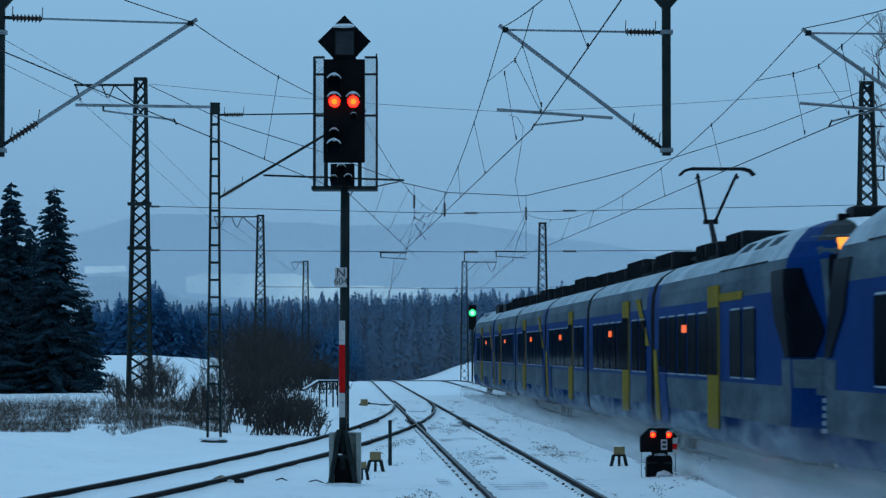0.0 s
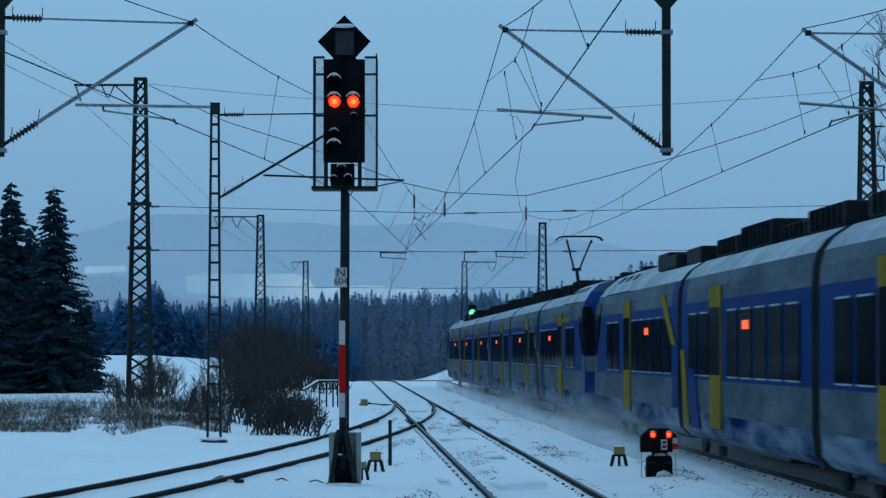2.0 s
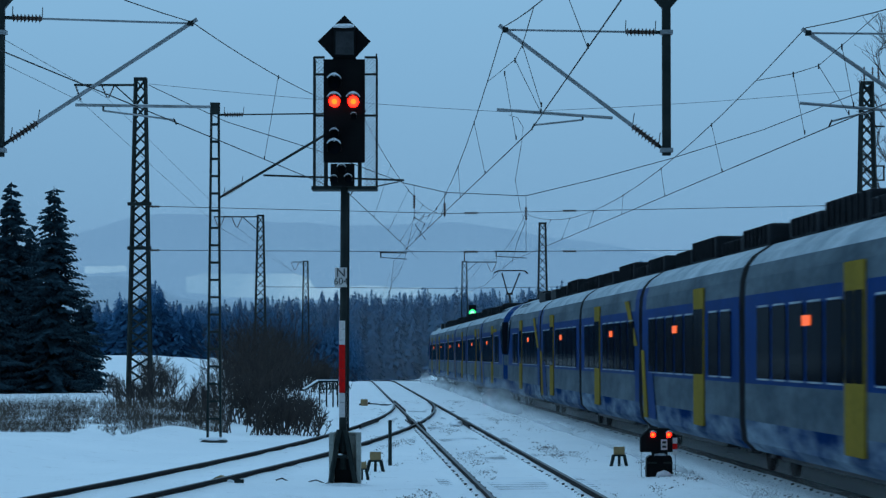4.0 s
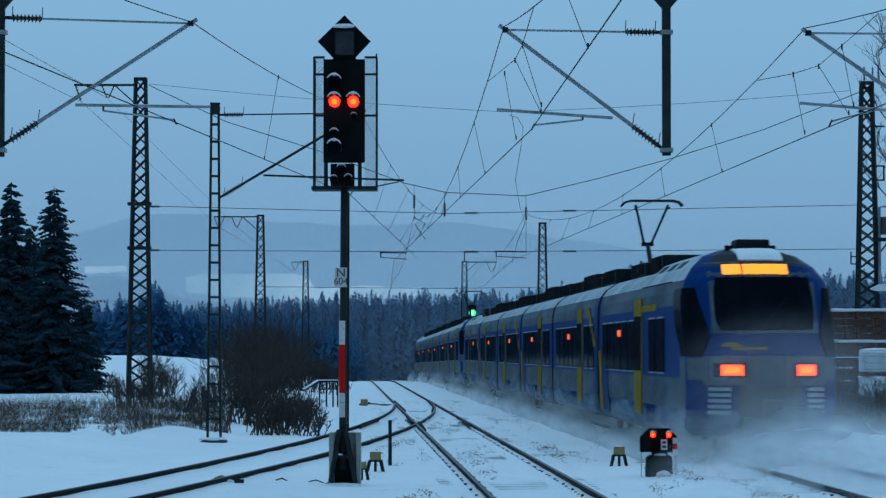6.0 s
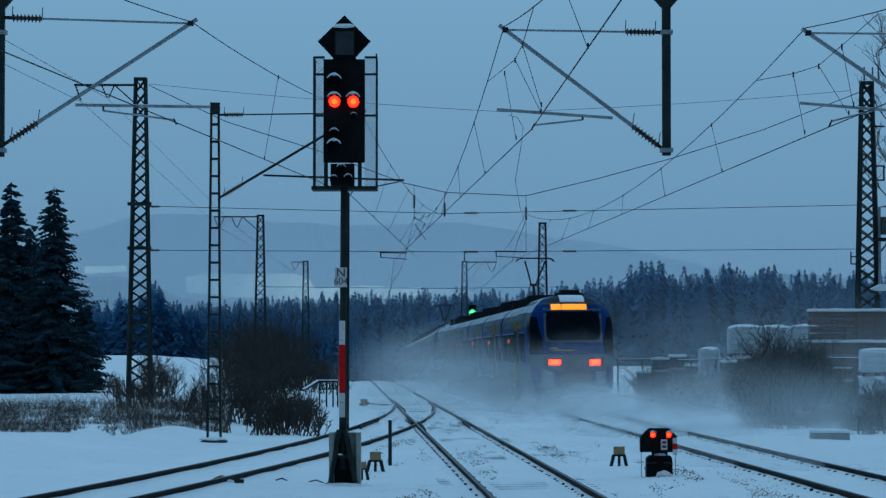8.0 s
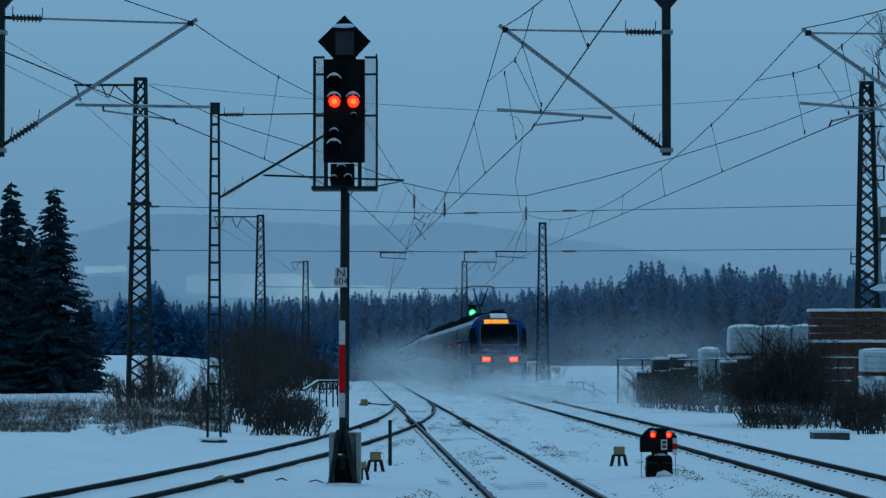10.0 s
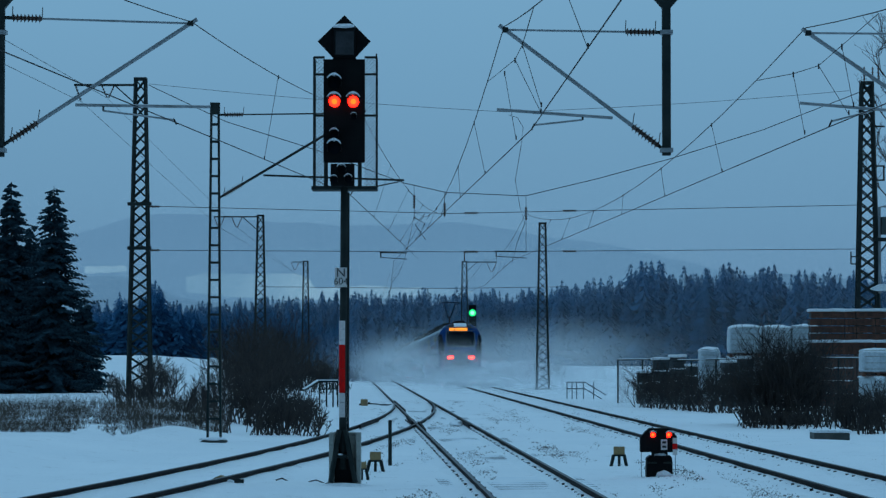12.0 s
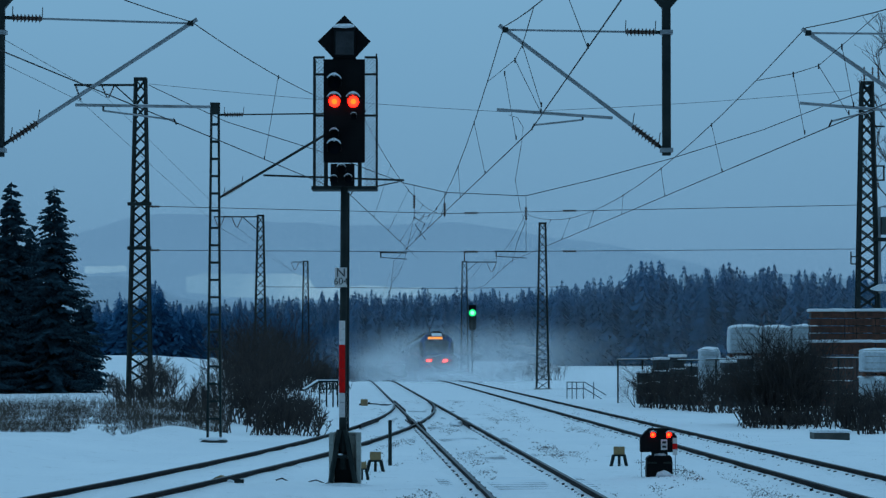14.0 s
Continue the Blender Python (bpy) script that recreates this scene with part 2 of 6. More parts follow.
def box(bm, x0, x1, y0, y1, z0, z1, bevel=0.0, mi=0):
    vs = [bm.verts.new((x, y, z)) for x in (x0, x1) for y in (y0, y1) for z in (z0, z1)]
    fs = [bm.faces.new([vs[i] for i in q]) for q in ((0, 1, 3, 2), (4, 6, 7, 5), (0, 4, 5, 1), (2, 3, 7, 6), (0, 2, 6, 4), (1, 5, 7, 3))]
    for f in fs:
        f.material_index = mi
    if bevel:
        es = list({e for f in fs for e in f.edges})
        bmesh.ops.bevel(bm, geom=es, offset=bevel, segments=2, affect="EDGES", profile=0.5)
    return bm


def frame_of(p, q):
    d = (Vector(q) - Vector(p)).normalized()
    s = d.cross(Vector((0, 0, 1)))
    if s.length < 1e-3:
        s = Vector((1, 0, 0))
    s.normalize()
    return d, s, s.cross(d)


def beam(bm, p, q, w, h=None):
    """A bar of section w (sideways) by h (upwards) from p to q."""
    h = h or w
    d, s, u = frame_of(p, q)
    ring = [[bm.verts.new(Vector(e) + s * a * w / 2 + u * b * h / 2) for a, b in ((-1, -1), (1, -1), (1, 1), (-1, 1))] for e in (p, q)]
    for i in range(4):
        bm.faces.new((ring[0][i], ring[0][(i + 1) % 4], ring[1][(i + 1) % 4], ring[1][i]))
    bm.faces.new(ring[0][::-1])
    bm.faces.new(ring[1])
    return bm


def tube(bm, pts, r, n=8, r2=None):
    """A round bar along the points, from radius r to r2."""
    r2 = r if r2 is None else r2
    rings = []
    for i, p in enumerate(pts):
        a, b = pts[max(0, i - 1)], pts[min(len(pts) - 1, i + 1)]
        d, s, u = frame_of(a, b)
        rr = r + (r2 - r) * i / max(1, len(pts) - 1)
        rings.append([bm.verts.new(Vector(p) + (s * math.cos(k * math.tau / n) + u * math.sin(k * math.tau / n)) * rr) for k in range(n)])
    for a, b in zip(rings, rings[1:]):
        for k in range(n):
            bm.faces.new((a[k], a[(k + 1) % n], b[(k + 1) % n], b[k]))
    bm.faces.new(rings[0][::-1])
    bm.faces.new(rings[-1])
    return bm


def prism(bm, outline, y0, y1, mi=0):
    """An outline in x and z drawn out from y0 to y1."""
    a = [bm.verts.new((x, y0, z)) for x, z in outline]
    b = [bm.verts.new((x, y1, z)) for x, z in outline]
    fs = [bm.faces.new(a), bm.faces.new(b[::-1])]
    for i in range(len(a)):
        j = (i + 1) % len(a)
        fs.append(bm.faces.new((a[j], a[i], b[i], b[j])))
    for f in fs:
        f.material_index = mi
    return bm


def disc(cx, cz, r, n=16, rz=None):
    rz = rz or r
    return [(cx + r * math.cos(i * math.tau / n), cz + rz * math.sin(i * math.tau / n)) for i in range(n)]


def lump(bm, cx, cy, cz, sx, sy, sz, rough=0.15, sub=2, seed=0):
    """A rounded, uneven body, as settled snow makes."""
    r = bmesh.ops.create_icosphere(bm, subdivisions=sub, radius=1)
    for v in r["verts"]:
        k = 1 + rough * noise.noise(v.co * 1.7 + Vector((seed * 3.1, seed, 0)))
        v.co = Vector((cx + v.co.x * sx * k, cy + v.co.y * sy * k, cz + v.co.z * sz * k))
    return bm


# ---------------------------------------------------------------- plan of the tracks
LEAN = -0.0342
GROUND = -0.14


def centre_right(y):
    return 8.03 + LEAN * y


def centre_middle(y):
    return 2.83 + LEAN * y


def centre_left(y):
    return centre_middle(y) - 0.00098 * max(0.0, 122 - y) ** 2


def smooth(a, b, v):
    t = min(1, max(0, (v - a) / (b - a)))
    return t * t * (3 - 2 * t)


def fall(y):
    """The line runs downhill at one in a hundred beyond the switch."""
    u = min(max(0.0, y - 195), 500)
    return 0.0098 * (u * u / 72 if u < 36 else u - 18)


def ground_z(x, y):
    z = GROUND
    if y > 195:
        off = max(centre_middle(y) - 9 - x, x - centre_right(y) - 6, 0)
        z -= fall(y) * (1 - smooth(0, 16, off))
    z += 1.7 * smooth(150, 325, y) * smooth(14, 25, -x) * (1 - smooth(480, 640, y)) * (1 - smooth(80, 160, -x))
    if y < 400:
        left = centre_left(max(y, 0)) - 3.0
        z += 0.36 * smooth(0, 3.5, left - x) * (1 - smooth(200, 400, y))
        z += 0.10 * smooth(0, 5, x - centre_right(y) - 5.0) * (1 - smooth(200, 400, y))
        away = min(abs(x - centre_left(y)), abs(x - centre_middle(y)), abs(x - centre_right(y)))
        z += 0.05 * noise.noise(Vector((x * 0.35, y * 0.12, 3))) * smooth(0.9, 2.2, away)
        z += 0.03 * noise.noise(Vector((x * 1.1, y * 0.4, 9)))
    else:
        z += 1.2 * noise.noise(Vector((x * 0.004, y * 0.004, 1))) * smooth(400, 900, y)
    return z


def spaced(parts):
    out = []
    for a, b, step in parts:
        out += list(np.arange(a, b, step))
    return out + [parts[-1][1]]


def build_ground():
    xs = spaced([(-3000, -400, 260), (-400, -60, 20), (-60, -16, 4), (-16, 16, 0.5), (16, 60, 4), (60, 400, 20), (400, 3000, 260)])
    ys = spaced([(-300, -40, 40), (-40, 20, 5), (20, 130, 0.8), (130, 260, 3), (260, 800, 15), (800, 4600, 200)])
    verts = [(x, y, ground_z(x, y)) for y in ys for x in xs]
    n = len(xs)
    faces = [(j * n + i, j * n + i + 1, (j + 1) * n + i + 1, (j + 1) * n + i) for j in range(len(ys) - 1) for i in range(n - 1)]
    raw("ground", verts, faces, SNOW, "trampled snow over ballast and flat winter fields", "ground", "structure", smooth=True)


build_ground()


def rail_line(name, centre, side, y0, y1, step, parent, half=0.7525):
    """One rail: foot, web and head as one drawn profile, and its polished running face."""
    prof = [(-0.075, -0.17), (0.075, -0.17), (0.03, -0.12), (0.012, -0.05), (0.036, -0.035), (0.036, -0.004), (0.03, 0), (-0.03, 0), (-0.036, -0.004), (-0.036, -0.035), (-0.012, -0.05), (-0.03, -0.12)]
    bm = B()
    rings = []
    for y in spaced([(y0, y1, step)]):
        x = centre(y) + side * half
        rings.append([bm.verts.new((x + a, y, b - fall(y))) for a, b in prof])
    k = len(prof)
    for a, b in zip(rings, rings[1:]):
        for i in range(k):
            f = bm.faces.new((a[i], a[(i + 1) % k], b[(i + 1) % k], b[i]))
            f.material_index = 1 if i == 6 else 0
    bm.faces.new(rings[0])
    bm.faces.new(rings[-1][::-1])
    part(name, bm, [RAIL, RAIL_TOP], parent)
    # snow swept up against both sides of the rail
    for s in (-1, 1):
        bm = B()
        rows = []
        for y in spaced([(y0, y1, min(step, 1.0))]):
            x = centre(y) + side * half
            top = -0.080 + 0.022 * noise.noise(Vector((x * 2, y * 0.9, side + s)))
            rows.append([bm.verts.new((x + s * a, y, b - fall(y))) for a, b in ((0.008, top), (0.06, top - 0.004), (0.20, (top + GROUND) / 2 - 0.008), (0.42, GROUND - 0.02))])
        for a, b in zip(rows, rows[1:]):
            for i in range(3):
                bm.faces.new((a[i], a[i + 1], b[i + 1], b[i])[::s])
        part("snow_bank", bm, SNOW, parent, smooth=True)


def build_track(name, centre, y0, y1, label, sleepers, rise=-0.182):
    t = thing(name, (centre(y0), y0, GROUND), label, "railway track", "tracks", "structure")
    for s in (-1, 1):
        rail_line("rail", centre, s, y0, y1, 2.0, t, 0.80 if name == "track_middle" and s > 0 else 0.7525)
    proto = None
    for i in range(sleepers):
        y = 34 + i * 0.62
        x = centre(y)
        turn = math.atan2(centre(y + 1) - centre(y - 1), 2)
        if proto is None:
            bm = B()
            box(bm, -1.25, 1.25, -0.12, 0.12, -0.2, 0.0, 0.012)
            proto = bpy.data.meshes.new("sleeper")
            bm.to_mesh(proto)
            bm.free()
            proto.materials.append(SLEEPER)
        ob = new("sleeper", proto)
        ob.parent = t
        ob.location = (x - centre(y0), y - y0, rise + 0.022 * math.sin(i * 12.9) - GROUND)
        ob.rotation_euler = (0, 0, -turn)
    return t


build_track("track_right", centre_right, 12, 460, "snow-covered straight railway track with dark worn rails", 130)
build_track("track_middle", centre_middle, 12, 420, "snow-covered railway track with a switch and dark rails", 130, -0.152)
build_track("track_left", centre_left, 12, 121, "curved siding track joining at a switch in the snow", 100)


def build_switch():
    """Check rails, frog and the blades of the switch where the left track joins."""
    t = thing("railway_switch", (-0.3, 84, GROUND), "steel frog and check rails of a snowy switch", "railway switch", kind="structure")
    bm = B()
    for y0, y1, off in ((76, 84, 0.06), (84, 92, -0.06)):
        pts = [(centre_middle(y) - 0.7525 + off * (1.0 if abs(y - 84) > 5 else 1.5), y, -0.02) for y in np.linspace(y0, y1, 6)]
        for a, b in zip(pts, pts[1:]):
            beam(bm, a, b, 0.05, 0.10)
    part("frog", bm, RAIL, t)
    for centre, s in ((centre_middle, 1), (centre_left, -1)):
        bm = B()
        pts = [(centre(y) + s * (0.7525 - (0.075 if 81 < y < 87 else 0.13)), y, -0.02) for y in np.linspace(80, 88, 7)]
        for a, b in zip(pts, pts[1:]):
            beam(bm, a, b, 0.04, 0.11)
        part("check_rail", bm, RAIL, t)
    for centre, s in ((centre_left, 1), (centre_middle, -1)):
        bm = B()
        pts = [(centre(y) + s * (0.7525 - 0.055 - 0.0011 * max(0, 112 - y) ** 1.2), y, -0.015) for y in np.linspace(101, 121, 9)]
        for a, b in zip(pts, pts[1:]):
            beam(bm, a, b, 0.045, 0.09)
        part("switch_blade", bm, RAIL, t)
    bm = B()
    for y in (117.5, 118.4):
        beam(bm, (centre_middle(y) - 1.35, y, -0.10), (centre_middle(y) - 0.5, y, -0.11), 0.05, 0.04)
    part("drawbar", bm, MAST, t)
    bm = B()
    lump(bm, centre_middle(86) + 0.52, 86, -0.1, 0.2, 1.3, 0.12, 0.4, 3, 2)
    lump(bm, centre_middle(90) - 0.35, 90, -0.12, 0.22, 1.6, 0.08, 0.4, 3, 5)
    part("snow_cap", bm, SNOW_CAP, t, smooth=True)
    return t


build_switch()


def build_gravel():
    """Loose ballast stones that show through the snow beside the rails."""
    rng = np.random.default_rng(4)
    verts, faces = [], []
    spots = []
    for centre, off, n in ((centre_middle, -1.55, 13000), (centre_middle, 1.75, 13000), (centre_right, -1.8, 12000), (centre_middle, 0.0, 9000), (centre_right, 0.0, 3000), (centre_right, 1.7, 1500)):
        for _ in range(n):
            y = 40 + 90 * rng.random() ** 1.6
            x = centre(y) + off + rng.normal() * 0.36
            if noise.noise(Vector((x * 1.1, y * 0.09, 0))) + 0.5 * noise.noise(Vector((x * 4, y * 0.5, 7))) < 0.08 + 0.25 * rng.random():
                continue
            spots.append((x, y))
    for x, y in spots:
        s = 0.006 + 0.020 * rng.random() ** 2
        z = ground_z(x, y)
        k = len(verts)
        a = rng.random() * 6.28
        for j in range(4):
            verts.append((x + s * math.cos(a + j * 1.57) * (0.7 + 0.6 * rng.random()), y + s * math.sin(a + j * 1.57), z - 0.01))
        verts.append((x, y, z + s * (0.5 + 0.6 * rng.random())))
        faces += [(k + j, k + (j + 1) % 4, k + 4) for j in range(4)]
    raw("ballast_stones", verts, faces, GRAVEL, "grey ballast stones poking through thin snow", "ballast", "stuff")


build_gravel()


def build_fasteners():
    """Chairs and bolts along both sides of the rails, half sunk in the snow."""
    bm = B()
    for centre, y0, y1 in ((centre_middle, 38, 92), (centre_right, 38, 96)):
        for y in np.arange(y0, y1, 0.62):
            for rail in (-0.7525, 0.80 if centre is centre_middle else 0.7525):
                for side in (-0.12, 0.12):
                    x = centre(y) + rail + side
                    k = 0.014 * math.sin(y * 37 + side * 90)
                    box(bm, x - 0.022, x + 0.022, y - 0.05, y + 0.05, -0.2, -0.088 + k)
    part("rail_fasteners", bm, RAIL, None, "rusty rail chairs and bolts half sunk in snow", "rail fasteners", kind="stuff")


build_fasteners()

# ---------------------------------------------------------------- distance: hills and woods


def build_hill(name, material, depth, crest, label):
    """A ridge across the view: crest points (x, z), a slope down to the plain before it and behind."""
    bm = B()
    xs = np.linspace(crest[0][0], crest[-1][0], 90)
    cx, cz = [c[0] for c in crest], [c[1] for c in crest]
    rows = []
    for k, f in ((-500, 0.0), (-260, 0.55), (-90, 0.9), (0, 1.0), (300, 0.6), (700, 0)):
        row = []
        for x in xs:
            z = np.interp(x, cx, cz) * f
            z += (4 * noise.noise(Vector((x * 0.012, k * 0.01, 0))) + 2.5 * noise.noise(Vector((x * 0.05, k * 0.02, 5)))) * (1 if f > 0 else 0)
            row.append(bm.verts.new((x, depth + k, z if f > 0 else -3)))
        rows.append(row)
    for a, b in zip(rows, rows[1:]):
        for i in range(len(xs) - 1):
            bm.faces.new((a[i], a[i + 1], b[i + 1], b[i]))
    return part(name, bm, material, None, label, "hill", kind="structure", smooth=True)


D = 3300
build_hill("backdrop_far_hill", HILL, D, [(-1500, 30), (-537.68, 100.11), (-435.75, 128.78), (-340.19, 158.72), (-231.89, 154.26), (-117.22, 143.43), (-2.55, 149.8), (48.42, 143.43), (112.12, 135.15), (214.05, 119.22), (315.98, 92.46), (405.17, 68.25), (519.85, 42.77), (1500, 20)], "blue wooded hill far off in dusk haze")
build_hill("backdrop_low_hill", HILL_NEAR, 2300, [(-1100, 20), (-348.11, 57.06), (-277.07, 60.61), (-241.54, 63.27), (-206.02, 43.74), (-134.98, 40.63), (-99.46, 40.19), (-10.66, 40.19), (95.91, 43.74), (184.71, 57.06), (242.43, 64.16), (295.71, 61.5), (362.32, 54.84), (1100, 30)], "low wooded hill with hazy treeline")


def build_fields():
    """Snow fields on the slopes of the hills: thin uneven sheets on the ground there, self-lit."""
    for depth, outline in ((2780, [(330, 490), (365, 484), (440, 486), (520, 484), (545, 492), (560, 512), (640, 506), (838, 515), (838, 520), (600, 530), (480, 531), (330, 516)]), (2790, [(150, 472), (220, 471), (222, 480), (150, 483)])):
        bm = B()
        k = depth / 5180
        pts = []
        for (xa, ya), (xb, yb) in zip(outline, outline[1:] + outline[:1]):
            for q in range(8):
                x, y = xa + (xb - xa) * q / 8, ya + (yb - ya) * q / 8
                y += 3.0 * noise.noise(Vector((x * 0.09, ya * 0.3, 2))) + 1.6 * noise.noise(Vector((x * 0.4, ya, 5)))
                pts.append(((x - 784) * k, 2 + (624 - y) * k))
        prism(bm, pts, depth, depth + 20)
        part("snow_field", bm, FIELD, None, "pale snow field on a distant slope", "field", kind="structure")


build_fields()


def spruce_mesh(rng, levels, arms, droop=0.35):
    """A small far spruce as triangles: jagged tiers round a stem. Height 1, foot at the origin."""
    v, f = [], []
    for i in range(levels):
        t = i / levels
        r = 0.19 * (1 - t) ** 0.85 * (0.7 + 0.5 * rng.random()) + 0.006
        for a in range(arms if t < 0.75 else arms // 2):
            ang = rng.random() * math.tau
            z = 0.05 + 0.95 * t + 0.03 * rng.normal() * (1 - t)
            rr = r * (0.35 + 0.8 * rng.random())
            c, s = math.cos(ang), math.sin(ang)
            k = len(v)
            w = 0.004 + r * 0.2 * rng.random()
            v += [(c * rr * 0.3, s * rr * 0.3, z + 0.03), (c * rr - s * w, s * rr + c * w, z - rr * droop * 1.2), (c * rr * 1.15 + s * w, s * rr * 1.15 - c * w, z - rr * droop * (0.4 + 0.9 * rng.random()))]
            f += [(k, k + 1, k + 2)]
    k = len(v)
    v += [(-0.01, 0, 0), (0.01, 0, 0), (0, 0.01, 0), (0, 0, 1.02)]
    f += [(k, k + 1, k + 3), (k + 1, k + 2, k + 3), (k + 2, k, k + 3)]
    return np.array(v), f


def build_woods(name, spots, label, seed):
    """Far woods: spots are (x, y, height)."""
    rng = np.random.default_rng(seed)
    kinds = [spruce_mesh(rng, 26, 17) for _ in range(12)]
    verts, faces, base = [], [], 0
    for x, y, h in spots:
        v, f = kinds[rng.integers(len(kinds))]
        a = rng.random() * 6.28
        wide = h * (0.9 + 0.5 * rng.random())
        c, s = math.cos(a), math.sin(a)
        foot = ground_z(x, y) - 0.3
        p = np.stack([x + wide * (v[:, 0] * c - v[:, 1] * s), y + wide * (v[:, 0] * s + v[:, 1] * c), foot + (h + GROUND - foot) * v[:, 2]], 1)
        verts += p.tolist()
        faces += [tuple(i + base for i in q) for q in f]
        base += len(v)
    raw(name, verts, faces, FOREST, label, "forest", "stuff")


def wood_spots(seed, n, x0, x1, y0, y1, tops, spread=0.18):
    """tops: (x at the depth of y0, tree height) along the edge of the wood."""
    rng = np.random.default_rng(seed)
    out = []
    for _ in range(n):
        u, d = rng.random(), rng.random() ** 1.5
        y = y0 + (y1 - y0) * d
        x = (x0 + (x1 - x0) * u) * y / y0
        h = np.interp(x * y0 / y, [t[0] for t in tops], [t[1] for t in tops])
        out.append((x, y, h * (1 - spread + 1.7 * spread * rng.random() ** 2) * (0.75 + 0.25 * y / y0 if d < 0.15 else 1)))
    return out


build_woods("woods_far", wood_spots(11, 1500, -78.33, 27.92, 640, 760, [(-78.33, 12.973), (-56.09, 12.355), (-41.27, 12.973), (-22.73, 14.579), (-10.38, 14.826), (4.45, 15.073), (27.92, 15.444)]), "dark snow-dusted spruce forest along the field, haze in its colour", 3)
build_woods("woods_right", wood_spots(12, 900, 18.24, 77.67, 470, 580, [(18.24, 12.249), (27.76, 13.610), (31.85, 16.786), (35.93, 14.971), (48.63, 15.606), (60.43, 14.517), (77.67, 13.610)]), "dark snow-dusted spruce forest beyond the yard, haze in its colour", 5)
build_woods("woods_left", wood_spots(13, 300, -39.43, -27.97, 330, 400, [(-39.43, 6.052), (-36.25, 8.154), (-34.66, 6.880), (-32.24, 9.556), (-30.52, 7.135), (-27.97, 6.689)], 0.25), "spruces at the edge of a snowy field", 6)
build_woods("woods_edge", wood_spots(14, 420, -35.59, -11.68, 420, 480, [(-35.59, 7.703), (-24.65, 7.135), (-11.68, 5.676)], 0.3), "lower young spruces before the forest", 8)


def build_spruce(x, y, h, seed):
    """A near spruce: stem, drooping limbs and many jagged sprays of needles."""
    rng = np.random.default_rng(seed)
    z0 = ground_z(x, y)
    t = thing("spruce_tree", (x, y, z0), "tall dark spruce dusted with snow at the field's edge", "tree", "spruces by the field")
    bm = B()
    tube(bm, [(x, y, z0 - 0.1), (x + 0.03, y, z0 + h * 0.5), (x, y, z0 + h)], 0.17, 8, 0.015)
    part("trunk", bm, BARK, t)
    verts, faces = [], []
    limbs = B()
    levels = int(h * 4.6)
    for i in range(levels):
        f = i / levels
        z = h * (0.05 + 0.93 * f)
        shift = 0.40
        reach = h * 0.33 * (1 - f) ** 0.85 * (0.6 + 0.6 * rng.random()) + 0.14
        count = 14 if f < 0.7 else 9
        for a in range(count):
            ang = (a + rng.random()) * math.tau / count
            rr = reach * (0.55 + 0.6 * rng.random())
            c, s = math.cos(ang), math.sin(ang)
            drop = 0.20 + 0.4 * rng.random()
            zb = z + shift * rng.normal() * 0.6
            if i % 3 == 0 and a % 3 == 0 and f < 0.9:
                beam(limbs, (x, y, z0 + z), (x + c * rr * 0.8, y + s * rr * 0.8, z0 + z - rr * drop * 0.7), 0.03)
            steps = max(4, int(rr / 0.16))
            for k in range(steps):
                g = (k + 0.5) / steps
                px, py, pz = c * rr * g, s * rr * g, zb - rr * drop * g + 0.16 * rr * g * g
                size = (0.12 + 0.2 * (1 - g)) * (0.75 + 0.5 * rng.random()) * min(1, 0.4 + rr)
                for side in (-1, 1):
                    ta = ang + side * (0.7 + 0.5 * rng.random())
                    ex, ey = math.cos(ta) * size * 1.5, math.sin(ta) * size * 1.5
                    b = len(verts)
                    verts += [(px - s * 0.03, py + c * 0.03, pz + 0.03), (px + c * 0.08, py + s * 0.08, pz - 0.01), (px + ex, py + ey, pz - size * (0.25 + 0.6 * rng.random())), (px + ex * 0.5, py + ey * 0.5, pz - size * 0.75)]
                    faces += [(b, b + 1, b + 2), (b, b + 2, b + 3)]
    part("inner_branchwork", limbs, BARK, t, kind="stuff")
    raw("crown", verts, faces, NEEDLES, parent=t)


for sx, sy, sh, seed in ((-19.62, 133, 9.551, 1), (-17.29, 130, 9.185, 2), (-20.31, 128, 8.154, 3), (-19.14, 136, 7.614, 4), (-16.89, 138, 4.396, 5)):
    build_spruce(sx, sy, sh, seed)


def twigs(bm, base, height, spread, rng, depth=3, r=0.016, lean=None):
    """A bare branch that forks: three-sided tapering rods."""
    d = lean or Vector((rng.normal() * spread, rng.normal() * spread, 1)).normalized()
    p = Vector(base)
    q = p + d * height * (0.75 + 0.5 * rng.random())
    mid = p.lerp(q, 0.5) + Vector((rng.normal(), rng.normal(), 0)) * height * 0.05
    tube(bm, [p, mid, q], r, 3, r * 0.45)
    if depth:
        for _ in range(3 if depth > 1 else 2):
            e = p.lerp(q, 0.35 + 0.65 * rng.random())
            nd = (d + Vector((rng.normal(), rng.normal(), 0.25 + 0.4 * rng.random())) * 0.55).normalized()
            twigs(bm, e, height * 0.55, spread, rng, depth - 1, max(0.006, r * 0.6), nd)


def build_shrub(x, y, h, stems, width, seed, label="bare brown shrub standing in the snow", group="bare shrubs"):
    rng = np.random.default_rng(seed)
    z = ground_z(x, y)
    t = thing("shrub", (x, y, z), label, "shrub", group)
    for _ in range(stems):
        a, rr = rng.random() * 6.28, width * 0.45 * rng.random()
        bm = B()
        twigs(bm, (x + rr * math.cos(a), y + rr * math.sin(a), z - 0.03), h * (0.45 + 0.25 * rng.random()), 0.36, rng, 3, 0.016 + 0.008 * rng.random())
        part("stem", bm, TWIG, t)


